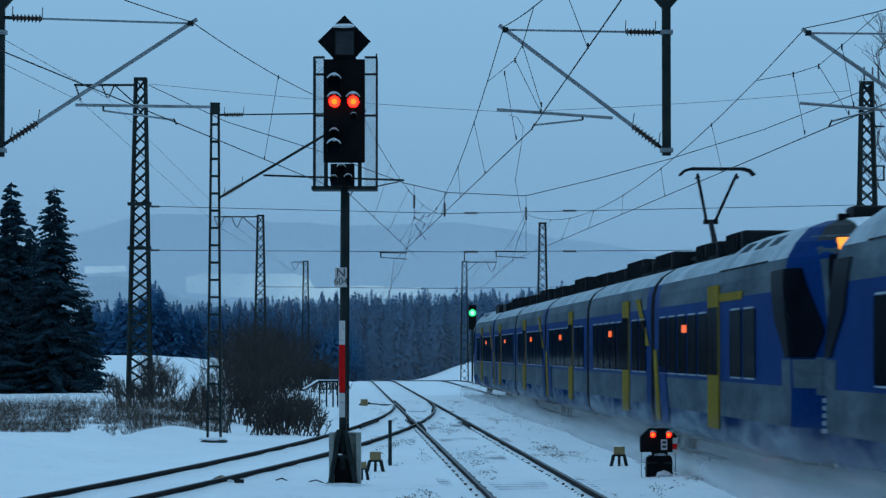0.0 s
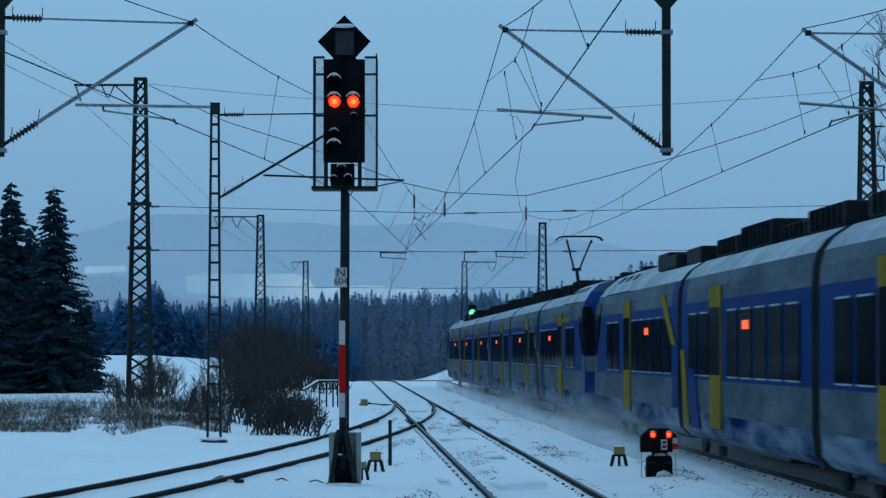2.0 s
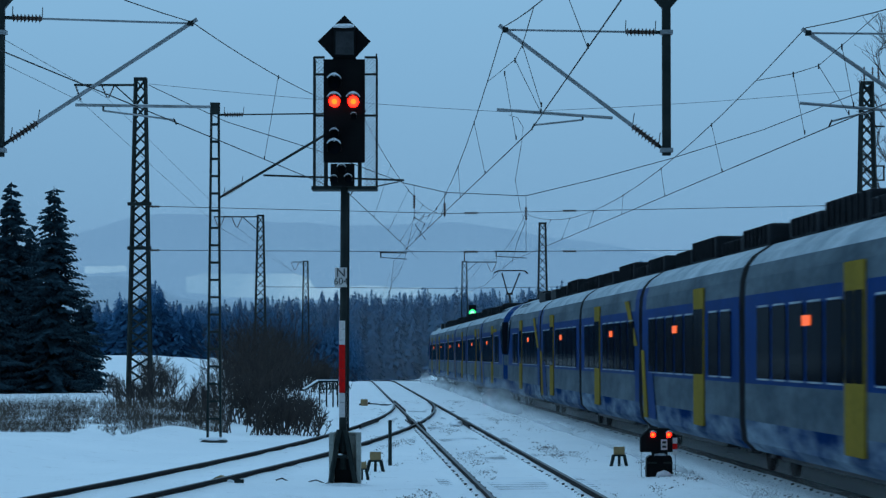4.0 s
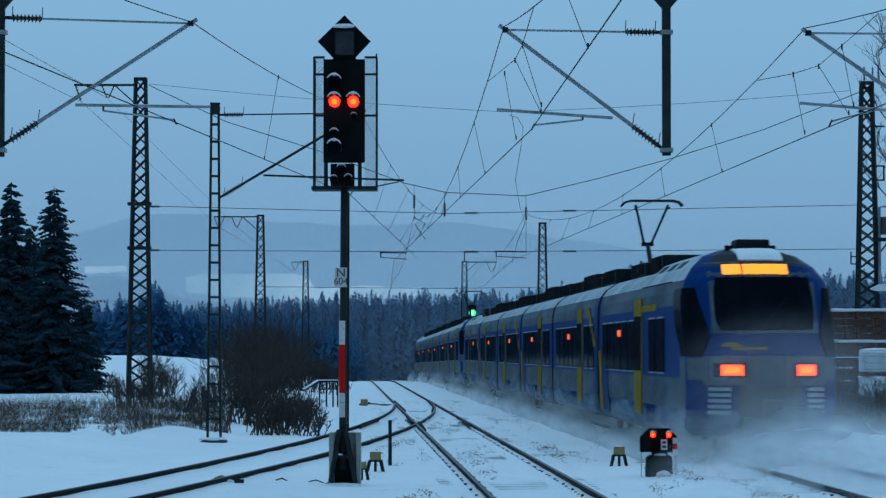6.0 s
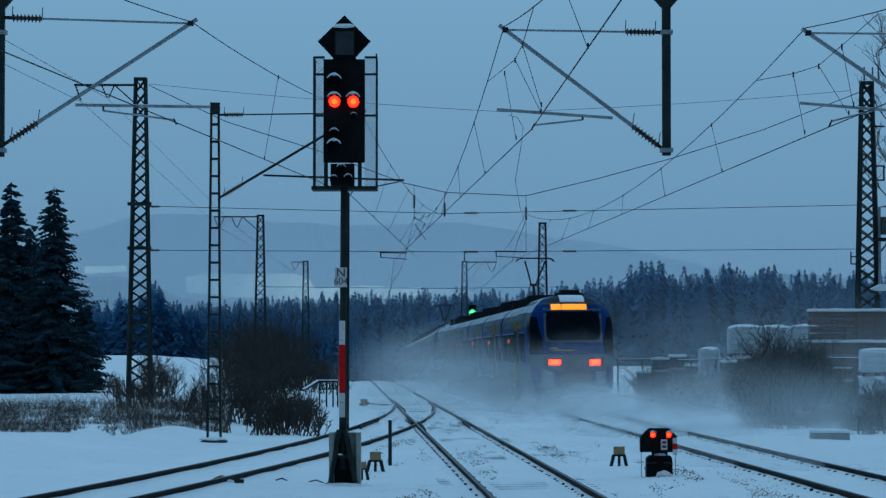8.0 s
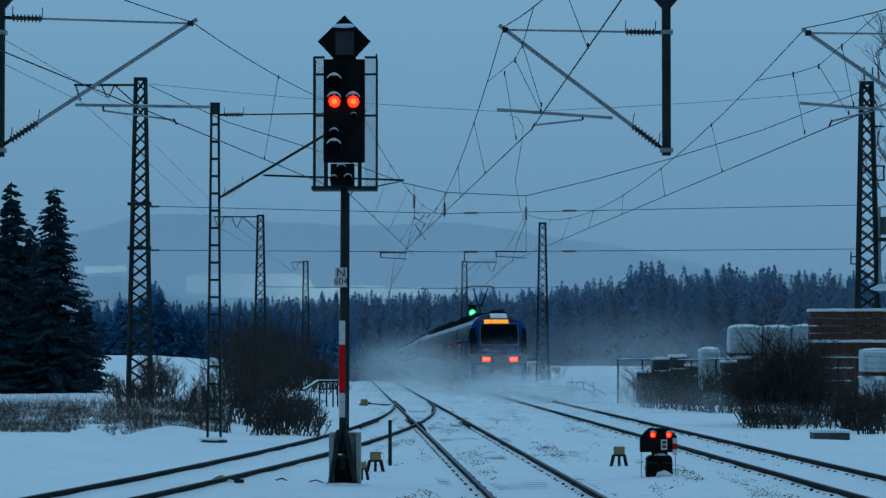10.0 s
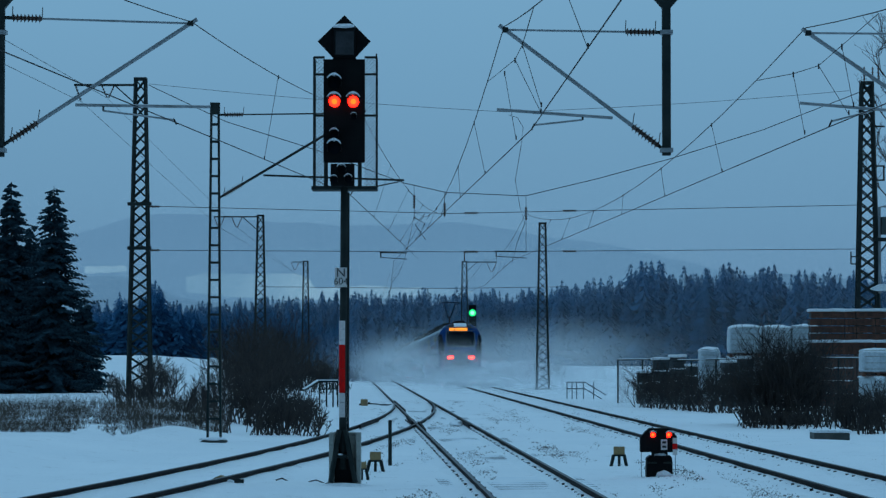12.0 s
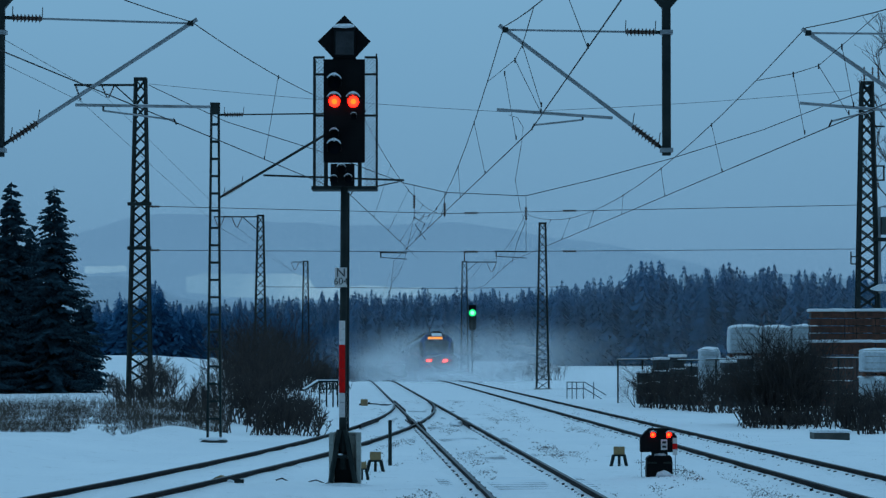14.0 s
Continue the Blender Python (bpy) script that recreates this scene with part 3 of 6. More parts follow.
for k in range(46):
    rng = np.random.default_rng(100 + k)
    px = 205 + 350 * rng.random() ** 0.85
    d = (74 if px > 330 else 92) + 34 * rng.random()
    top = np.interp(px, [200, 300, 420, 480, 560], [655, 630, 640, 625, 690])
    x = (px - 784) * d / 5180
    build_shrub(x, d, max(0.7, (700 - top) * d / 5180 * (0.75 + 0.5 * rng.random())), 14, 1.6, 200 + k)


for k in range(26):
    rng = np.random.default_rng(700 + k)
    px = 400 + 205 * rng.random()
    d = 128 + 45 * rng.random()
    build_shrub((px - 784) * d / 5180, d, 1.2 + 0.9 * rng.random(), 16, 2.4, 720 + k, "dark leafless thicket along the line", "far thickets")
for k in range(18):
    rng = np.random.default_rng(740 + k)
    px = 392 + 145 * rng.random()
    d = 140 + 36 * rng.random()
    build_shrub((px - 784) * d / 5180, d, 3.2 + 1.3 * rng.random() - 0.012 * abs(px - 440), 15, 1.9, 860 + k, "tall dark leafless brush along the line", "far thickets")
for k in range(16):
    rng = np.random.default_rng(760 + k)
    y = 232 + 70 * rng.random()
    x = centre_middle(y) - 3.6 - 4 * rng.random() if k % 2 else centre_right(y) + 5.5 + 5 * rng.random()
    build_shrub(x, y, 1.3 + 0.8 * rng.random(), 16, 3.0, 780 + k, "dark leafless thicket along the line", "far thickets")


def build_grass():
    rng = np.random.default_rng(21)
    verts, faces = [], []
    for _ in range(26000):
        px = -15 + 415 * rng.random()
        near = 66 + 10 * smooth(180, 330, px)
        y = near + (102 - near) * rng.random() ** 1.3
        x = (px - 784) * y / 5180
        if noise.noise(Vector((x * 0.8, y * 0.22, 4))) + 0.7 * noise.noise(Vector((x * 3.1, y * 0.7, 9))) < -0.12:
            continue
        z = ground_z(x, y)
        h = 0.05 + 0.48 * rng.random() ** 2.6
        lx, ly = rng.normal() * 0.7 * h, rng.normal() * 0.7 * h
        w = 0.0016 + 0.0026 * rng.random()
        k = len(verts)
        verts += [(x - w, y, z - 0.02), (x + w, y, z - 0.02), (x + lx * 0.4 + w * 0.7, y + ly * 0.4, z + h * 0.6), (x + lx * 0.4 - w * 0.7, y + ly * 0.4, z + h * 0.6), (x + lx, y + ly, z + h)]
        faces += [(k, k + 1, k + 2, k + 3), (k + 3, k + 2, k + 4)]
    raw("dry_grass", verts, faces, GRASS, "dry brown winter grass standing out of the snow", "grass", "stuff")


build_grass()

# ---------------------------------------------------------------- masts and overhead line


def lattice_mast(x, y, top, w0, w1, label, bays, group="lattice masts"):
    z0 = ground_z(x, y)
    t = thing("lattice_mast", (x, y, z0), label, "mast", group)
    h = top - z0

    def corner(i, f):
        w = (w0 + (w1 - w0) * f) / 2
        sx, sy = ((-1, -1), (1, -1), (1, 1), (-1, 1))[i]
        return (x + sx * w, y + sy * w * 0.8, z0 + h * f)

    leg = max(0.07, w0 * 0.105)
    for i in range(4):
        part("leg", beam(B(), corner(i, 0), corner(i, 1), leg), MAST, t)
    for side in range(4):
        bm = B()
        a, b = side, (side + 1) % 4
        for k in range(bays):
            f0, f1 = k / bays, (k + 1) / bays
            beam(bm, corner(a, f0), corner(b, f1), leg * 0.5, leg * 0.5)
            beam(bm, corner(b, f0), corner(a, f1), leg * 0.5, leg * 0.5)
        part("bracing", bm, MAST, t, kind="stuff")
    bm = B()
    box(bm, x - w1 / 2 - 0.06, x + w1 / 2 + 0.06, y - w1 / 2 - 0.06, y + w1 / 2 + 0.06, top - 0.04, top + 0.07, 0.01)
    part("cap", bm, MAST, t)
    bm = B()
    box(bm, x - w0 / 2 - 0.15, x + w0 / 2 + 0.15, y - w0 / 2 - 0.15, y + w0 / 2 + 0.15, z0 - 0.3, z0 + 0.06, 0.03)
    part("footing", bm, CONCRETE, t)
    return t


def ribbed(bm, p, q, r, ribs):
    """A ribbed insulator from p to q."""
    p, q = Vector(p), Vector(q)
    axis = (q - p).normalized()
    u = axis.orthogonal().normalized()
    w = axis.cross(u)
    stations = [(0.0, 0.45)]
    for i in range(ribs):
        stations += [((i + 0.28) / ribs, 0.45), ((i + 0.32) / ribs, 1.0), ((i + 0.68) / ribs, 0.55), ((i + 0.72) / ribs, 0.45)]
    stations.append((1.0, 0.45))
    rings = [[bm.verts.new(p.lerp(q, f) + (u * math.cos(k * math.tau / 8) + w * math.sin(k * math.tau / 8)) * r * g) for k in range(8)] for f, g in stations]
    for a, b in zip(rings, rings[1:]):
        for k in range(8):
            bm.faces.new((a[k], a[(k + 1) % 8], b[(k + 1) % 8], b[k]))
    bm.faces.new(rings[0][::-1])
    bm.faces.new(rings[-1])
    return bm


def v_insulator(t, x, y, z, s):
    """Two insulators in a V that hold a line wire below an arm."""
    bm = B()
    for a in (-1, 1):
        ribbed(bm, (x + a * s * 0.5, y, z), (x + a * s * 0.06, y, z - s), 0.05, 5)
    part("insulator", bm, INSULATOR, t)


def top_arm(t, p, q, ins, s=0.45):
    part("arm", beam(B(), p, q, 0.07, 0.09), MAST, t)
    k = 0.35
    e = Vector(q).lerp(Vector(p), k)
    part("brace", beam(B(), e, (q[0], q[1], q[2] - abs(q[0] - p[0]) * k * 0.9), 0.05), MAST, t)
    for x in ins:
        v_insulator(t, x, p[1], p[2] - 0.03, s)


m = lattice_mast(-12.42, 120, 13.21, 0.92, 0.40, "tall tapered steel lattice mast beyond the siding", 24)
top_arm(m, (-15.15, 120, 12.98), (-12.6, 120, 12.98), [-13.76], 0.5)
part("insulator", ribbed(B(), (-15.08, 120, 12.93), (-14.87, 120, 12.33), 0.06, 5), INSULATOR, m)
for yy in (362, 440):
    bm = B()
    box(bm, -12.88, -11.91, 119.4, 119.62, 2 + (621 - yy) * 120 / 5180, 2 + (627 - yy) * 120 / 5180, 0.01)
    part("clamp", bm, MAST, m)
m = lattice_mast(-12.47, 200, 11.34, 0.85, 0.38, "steel lattice mast with a line arm behind shrubs", 18)
top_arm(m, (-15.64, 200, 11.27), (-12.66, 200, 11.27), [-15.29, -14.09], 0.7)
m = lattice_mast(-14.07, 300, 11.32, 0.8, 0.45, "distant steel lattice mast before the forest", 18)
top_arm(m, (-15.46, 300, 11.27), (-14.25, 300, 11.27), [-15.17], 0.8)
m = lattice_mast(1.98, 270, 10.34, 0.7, 0.42, "distant steel lattice mast carrying a line arm", 16)
top_arm(m, (4.95, 270, 10.34), (2.19, 270, 10.34), [4.48], 0.9)
part("insulator", ribbed(B(), (1.98, 270, 10.44), (1.98, 270, 11.28), 0.1, 4), INSULATOR, m)
m = lattice_mast(5.78, 170, 9.48, 0.72, 0.34, "slender steel lattice mast beside the track", 20)
mr = lattice_mast(17.4, 120, 13.05, 1.0, 0.42, "tall steel lattice mast with a transformer in the yard", 24)


def mast_fittings(t):
    """Switch gear on the tall mast: top insulators, brackets, a grey transformer on its platform."""
    y = 119.55
    for a in (1528, 1543, 1553):
        part("insulator", ribbed(B(), ((a - 784) * 120 / 5180, y, 13.1), ((a - 784) * 120 / 5180, y, 13.68), 0.06, 4), INSULATOR, t)
    bm = B()
    for zz in (9.62, 9.04):
        beam(bm, (17.63, y, zz), (18.05, y, zz), 0.06)
    beam(bm, (18.02, y, 9.04), (18.02, y, 9.62), 0.06)
    part("bracket", bm, MAST, t)
    bm = B()
    beam(bm, (17.63, y, 11.24), (18.07, y, 11.24), 0.07)
    part("bracket", bm, MAST, t)
    bm = B()
    box(bm, 17.63, 18.44, y - 0.3, y + 0.3, 6.54, 6.68, 0.01)
    beam(bm, (17.72, y, 5.92), (18.16, y, 6.49), 0.06)
    part("platform", bm, MAST, t)
    bm = B()
    box(bm, 17.91, 18.39, y - 0.25, y + 0.25, 6.82, 7.54, 0.03)
    for i in range(4):
        beam(bm, (17.93 + i * 0.12, y - 0.28, 6.86), (17.93 + i * 0.12, y - 0.28, 7.47), 0.03)
    part("transformer", bm, surface("green_grey_tank", (0.06, 0.085, 0.08), (0.05, 0.07, 0.07), 3, 30), t, "green-grey transformer tank")
    bm = B()
    tube(bm, [(17.81, y - 0.1, 4.41), (17.81, y - 0.1, 7.93), (18.21, y - 0.1, 7.98)], 0.07, 8)
    part("conduit", bm, GALV, t)
    bm = B()
    beam(bm, (16.66, y, 6.12), (16.66, y, 5.61), 0.05)
    for q in (455, 468):
        beam(bm, (16.66, y, 2 + (624 - q) * 120 / 5180), (17, y, 2 + (624 - q) * 120 / 5180), 0.05)
    part("bracket", bm, MAST, t)
    bm = B()
    prism(bm, [(17.35, 4.59), (17.63, 4.5), (18.9, 4.55), (18.9, 4.71), (17.75, 4.78)], y - 0.9, y - 0.3)
    part("lamp_head", bm, SNOW_CAP, t, "snow-covered lamp head")
    part("lamp_arm", beam(B(), (17.63, y - 0.5, 4.53), (17.63, y + 0.1, 4.41), 0.05), MAST, t)


mast_fittings(mr)


def ladder_mast():
    """The flat framed mast: two channels joined by battens, tapering upwards."""
    x, y = -5.46, 70
    z0 = ground_z(x, y)
    t = thing("ladder_mast", (x, y, z0), "flat steel mast of two battened channels beside the siding", "mast")
    top = 7.95
    zb = 0.27
    for s in (-1, 1):
        part("channel", beam(B(), (x + s * 0.155, y, z0), (x + s * 0.085, y, top), 0.14, 0.05), MAST, t)
    n = 18
    for k in range(n + 1):
        f = 0.02 + 0.97 * k / n
        z = zb + (top - zb) * f
        w = 0.155 - 0.07 * f
        bm = B()
        box(bm, x - w, x + w, y - 0.075, y + 0.075, z - 0.026, z + 0.026)
        part("batten", bm, MAST, t)
    bm = B()
    box(bm, x - 0.115, x + 0.115, y - 0.09, y + 0.09, top - 0.25, top + 0.03, 0.01)
    part("cap", bm, MAST, t)
    bm = B()
    prism(bm, [(x - 0.32, z0 - 0.2), (x + 0.32, z0 - 0.2), (x + 0.30, z0 + 0.04), (x + 0.16, z0 + 0.09), (x - 0.2, z0 + 0.08), (x - 0.33, z0 + 0.02)], y - 0.3, y + 0.3)
    part("footing", bm, DARK_CONCRETE, t)
    bm = B()
    lump(bm, x - 0.02, y - 0.05, z0 + 0.08, 0.34, 0.32, 0.05, 0.2)
    part("snow_cap", bm, SNOW_CAP, t)
    return t


def cantilever(t, post, low, head, reg0, reg1, arm0, arm1, foot, paint=GALV):
    """Overhead line bracket: top tube and slanting tube with insulators, registration tube and arm."""
    post, low, head = Vector(post), Vector(low), Vector(head)
    r = 0.028
    d = (head - low).normalized()
    i0, i1 = low + d * 0.12, low + d * 0.62
    part("insulator", ribbed(B(), i0, i1, 0.075, 8), INSULATOR, t)
    part("slanting_tube", tube(B(), [i1, head + d * 0.12], r * 1.15, 10), paint, t)
    bm = B()
    tube(bm, [low, i0], r, 8)
    d2 = (head - post).normalized()
    j0, j1 = post + d2 * 0.12, post + d2 * 0.58
    part("pin", tube(B(), [post, j0], r, 8), MAST, t)
    for e, v in ((i0, (0.03, 0, 0.2)), (i1, (0.03, 0, 0.2)), (j0, (0.01, 0, 0.18)), (j1, (0.01, 0, 0.18))):
        part("arcing_horn", beam(B(), e, e + Vector(v), 0.012), MAST, t)
    part("pin", bm, MAST, t)
    bm = B()
    box(bm, head.x - 0.045, head.x + 0.045, head.y - 0.05, head.y + 0.05, head.z - 0.04, head.z + 0.04, 0.012)
    part("clamp", bm, MAST, t)
    part("insulator", ribbed(B(), j0, j1, 0.07, 8), INSULATOR, t)
    part("top_tube", tube(B(), [j1, head], r * 0.6, 8), paint, t)
    part("registration_tube", tube(B(), [reg0, reg1], r * 0.9, 10), paint, t)
    bm = B()
    tube(bm, [arm0, arm1], r * 0.55, 8)
    part("steady_arm", bm, paint, t)
    bm = B()
    a0 = Vector(arm0)
    beam(bm, a0, (a0.x, a0.y, np.interp(a0.x, sorted((reg0[0], reg1[0])), [p[2] for p in sorted((reg0, reg1))])), 0.03)
    part("clip", bm, MAST, t)
    bm = B()
    a1 = Vector(arm1)
    beam(bm, a1 + Vector((0, 0, 0.02)), Vector(foot), 0.025)
    part("clip", bm, MAST, t)


lm = ladder_mast()
cantilever(lm, (-5.36, 70, 7.69), (-5.35, 70, 5.7), (-1.95, 70, 7.73), (-4.3, 70, 6.24), (-0.93, 70, 6.12), (-1.07, 70, 6.08), (-2.15, 70, 5.86), (-2.22, 70, 5.76), MAST)


def hanging_post(x, y, z0, z1):
    t = thing("hanging_post", (x, y, z1), "dark steel drop post hanging from the portal beam", "mast", "drop posts")
    bm = B()
    box(bm, x - 0.065, x + 0.065, y - 0.065, y + 0.065, z0, z1, 0.008)
    part("post", bm, MAST, t)
    bm = B()
    prism(bm, [(x - 0.06, 7.3), (x + 0.06, 7.3), (x + 0.2, 7.46), (x + 0.2, z1), (x - 0.2, z1), (x - 0.2, 7.46)], y - 0.07, y + 0.07)
    part("head_plate", bm, MAST, t)
    for zz in (6.93, 5.11):
        bm = B()
        box(bm, x - 0.1, x + 0.1, y - 0.09, y + 0.09, zz - 0.035, zz + 0.035, 0.01)
        part("clamp", bm, GALV, t)
    return t


ZB = 7.61
hp = hanging_post(3.44, 45, 5.03, ZB)
cantilever(hp, (3.39, 45, 6.93), (3.41, 45, 5.11), (0.96, 45, 6.97), (0.83, 45, 5.74), (2.61, 45, 5.61), (2.15, 45, 5.58), (1.41, 45, 5.5), (1.36, 45, 5.42))
hp = hanging_post(-6.82, 45, 5.01, ZB)
cantilever(hp, (-6.76, 45, 7.16), (-6.76, 45, 5.2), (-3.89, 45, 7.07), (-5.66, 45, 5.81), (-3.58, 45, 5.78), (-5.23, 45, 5.72), (-4.15, 45, 5.58), (-4.1, 45, 5.51))
hp = hanging_post(8.22, 45, 5.03, ZB)
cantilever(hp, (8.17, 45, 6.9), (8.18, 45, 5.14), (5.63, 45, 6.92), (5.49, 45, 5.84), (7.44, 45, 5.68), (6.61, 45, 5.72), (5.99, 45, 5.56), (5.94, 45, 5.47))


def build_portal():
    t = thing("portal_beam", (0, 45, ZB), "steel lattice portal beam across the tracks", "portal")
    for zz in (ZB + 0.04, ZB + 0.75):
        for yy in (44.7, 45.3):
            part("chord", beam(B(), (-11, yy, zz), (13.5, yy, zz), 0.09), MAST, t)
    bm = B()
    for i in range(34):
        xa = -11 + i * 24.5 / 34
        xb = xa + 24.5 / 34
        for yy in (44.7, 45.3):
            beam(bm, (xa, yy, ZB + (0.04 if i % 2 else 0.75)), (xb, yy, ZB + (0.75 if i % 2 else 0.04)), 0.045)
    part("bracing", bm, MAST, t, kind="stuff")
    for x in (-11, 13.5):
        z0 = ground_z(x, 45)
        for dx in (-0.25, 0.25):
            part("leg", beam(B(), (x + dx, 45, z0 - 0.1), (x + dx, 45, ZB + 0.8), 0.12, 0.14), MAST, t)


build_portal()


def sag_line(a, b, sag, n=12):
    a, b = Vector(a), Vector(b)
    return [a.lerp(b, i / n) - Vector((0, 0, sag * 4 * (i / n) * (1 - i / n))) for i in range(n + 1)]


def dropper(top, bot, r):
    top, bot = Vector(top), Vector(bot)
    bm = tube(B(), [top, bot], r * 0.5, 4)
    tube(bm, [top + Vector((0, 0, 0.03)), top - Vector((0, 0, 0.05))], r * 1.4, 5)
    tube(bm, [bot + Vector((0, 0, 0.06)), bot - Vector((0, 0, 0.01))], r * 1.3, 5)
    return bm


def overhead_line(label, supports, stitch=(), hangers=(), r=0.009):
    """Contact wire below, carrying wire above and droppers between them; supports: (contact point, carrier point)."""
    t = thing("overhead_line", supports[0][0], label, "overhead wire", "overhead lines")
    low, high = B(), B()
    lows = [Vector(s[0]) for s in supports]
    tube(low, lows, r, 5)
    highs = []
    for (c0, m0), (c1, m1) in zip(supports, supports[1:]):
        run = (Vector(m1) - Vector(m0)).length
        pts = sag_line(m0, m1, min(1.25, run * run * 0.00026), 14)
        highs += pts if not highs else pts[1:]
        lead = min(12.0, run * 0.4)
        for i in range(max(1, int((run - 2 * lead) / 9.5) + 1)):
            f = (lead + 9.5 * i) / run
            top = pts[0].lerp(pts[-1], f) - Vector((0, 0, min(1.25, run * run * 0.00026) * 4 * f * (1 - f)))
            bot = Vector(c0).lerp(Vector(c1), f)
            part("dropper", dropper(top, bot, r), WIRE, t)
    tube(high, highs, r * 0.9, 5)
    if stitch:
        part("stitch_wire", tube(B(), [Vector(p) for p in stitch], r * 0.7, 4), WIRE, t)
    for top, bot in hangers:
        part("dropper", dropper(top, bot, r), WIRE, t)
    part("contact_wire", low, WIRE, t)
    part("carrying_wire", high, WIRE, t)


overhead_line("copper overhead line above the middle track", [((2.34, 2, 5.44), (2.4, 2, 5.4)), ((1.36, 45, 5.43), (0.94, 45, 7.02)), ((-2.02, 120, 5.75), (-1.14, 120, 7.84)), ((centre_middle(195) + 0.3, 195, 5.8), (centre_middle(195) + 0.3, 195, 7.3)), ((centre_middle(300) - 0.2, 300, 5.8), (centre_middle(300) - 0.2, 300, 7.3)), ((centre_middle(420), 420, 5.8), (centre_middle(420), 420, 7.3))], [(1.18, 38, 6.49), (1.116, 41, 6.32), (1.06, 43, 6.31), (0.774, 51, 6.72)], [((1.116, 41, 6.32), (1.38, 41, 5.45)), ((1.06, 43, 6.31), (1.44, 43, 5.53)), ((0.97, 46, 6.4), (1.20, 48, 5.5))])
overhead_line("copper overhead line above the running track beside the yard", [((8.4, 2, 5.5), (6.6, 2, 5.3)), ((5.94, 45, 5.47), (5.59, 45, 7)), ((2.8, 120, 5.75), (3.38, 120, 7.7)), ((centre_right(170) + 0.2, 170, 5.9), (centre_right(170) + 0.2, 170, 7.4)), ((centre_right(270) - 0.3, 270, 5.9), (centre_right(270) - 0.3, 270, 7.4)), ((centre_right(420), 420, 5.9), (centre_right(420), 420, 7.4))], [(5.745, 38.5, 6.47), (5.53, 43, 6.22), (5.455, 45.5, 6.34), (5.43, 50.5, 6.70)], [((5.60, 41, 6.30), (5.76, 41, 5.45)), ((5.53, 43, 6.22), (5.97, 43, 5.5)), ((5.455, 45.5, 6.34), (5.63, 45.5, 5.4))])
overhead_line("copper overhead line above the curved siding", [((-8.1, 4, 5.5), (-6.3, 4, 5.9)), ((-4.12, 45, 5.54), (-3.87, 45, 7.09)), ((-2.22, 70, 5.77), (-1.95, 70, 7.73)), ((-1.02, 120, 5.85), (0.07, 120, 7.7))])


def wire(name, pts, r, label, sag=0.0):
    bm = B()
    line = []
    for a, b in zip(pts, pts[1:]):
        seg = sag_line(a, b, sag, 10)
        line += seg if not line else seg[1:]
    tube(bm, line, r, 4)
    return part(name, bm, WIRE, None, label, "wire", "line wires", at=tuple(pts[0]))


def head_span():
    """Cross-span between the two tall masts: drooping carrying rope, two taut cross wires and hangers."""
    d = 120
    t = thing("head_span", (-12.09, 120, 12.98), "cross-span wires with insulators between two tall masts", "overhead wire")
    rope = [(-12.09, 120, 12.98), (-8.9, 120, 11.47), (-5.19, 120, 10.3), (-1.6, 120, 8.95), (0.14, 120, 8.56), (3.38, 120, 8.42), (6.39, 120, 9.14), (9.41, 120, 9.97), (13.11, 120, 11.13), (17.28, 120, 12.75)]
    part("rope", tube(B(), rope, 0.016, 5), WIRE, t)
    for y0, y1, y2 in ((365, 378, 363), (443, 446, 441)):
        pts = [(-12.09, d, 2 + (624 - y0) * d / 5180), (0.37, d, 2 + (624 - y1) * d / 5180), (17.05, d, 2 + (624 - y2) * d / 5180)]
        part("cross_wire", tube(B(), pts, 0.013, 5), WIRE, t)
        for px in (270, 834, 1008):
            x = (px - 784) * d / 5180
            z = 2 + (624 - (y1 + (y0 - y1) * abs(px - 800) / 560)) * d / 5180
            part("insulator", ribbed(B(), (x - 0.28, d, z), (x + 0.28, d, z), 0.07, 5), INSULATOR, t)
    for px, py, drop in ((733, 326, 1.5), (787, 340, 1.05), (931, 347, 2.25)):
        x = (px - 784) * d / 5180
        z = 2 + (624 - py) * d / 5180
        part("hanger", tube(B(), [(x, d, z), (x, d, z - drop)], 0.010, 4), WIRE, t)
        part("insulator", ribbed(B(), (x, d, z - 0.45), (x, d, z - 1.0), 0.075, 5), INSULATOR, t)
    for x0, x1, yy in ((672, 720, 447), (876, 932, 445)):
        bm = B()
        beam(bm, ((x0 - 784) * d / 5180, d, 2 + (624 - yy) * d / 5180), ((x1 - 784) * d / 5180, d, 2 + (624 - yy - 1) * d / 5180), 0.05)
        beam(bm, ((x0 + 2 - 784) * d / 5180, d, 2 + (624 - yy) * d / 5180), ((x0 + 2 - 784) * d / 5180, d, 2 + (614 - yy) * d / 5180), 0.05)
        beam(bm, ((x0 + 4 - 784) * d / 5180, d, 2 + (615 - yy) * d / 5180), ((x1 - 784) * d / 5180, d, 2 + (612 - yy) * d / 5180), 0.03)
        part("steady_arm", bm, MAST, t)
    for px, pts in ((755, ((752, 378), (735, 398), (753, 424))), (742, ((733, 385), (752, 396), (741, 420)))):
        part("jumper", tube(B(), [((a - 784) * d / 5180, d, 2 + (624 - b) * d / 5180) for a, b in pts], 0.014, 4), WIRE, t)
    bm = B()
    tube(bm, [((a - 784) * 118 / 5180, 118, 2 + (624 - b) * 118 / 5180) for a, b in ((900, 203), (916, 208), (926, 225), (922, 260), (912, 320), (920, 365), (929, 395), (915, 430), (906, 465))], 0.010, 4)
    part("jumper", bm, WIRE, t)


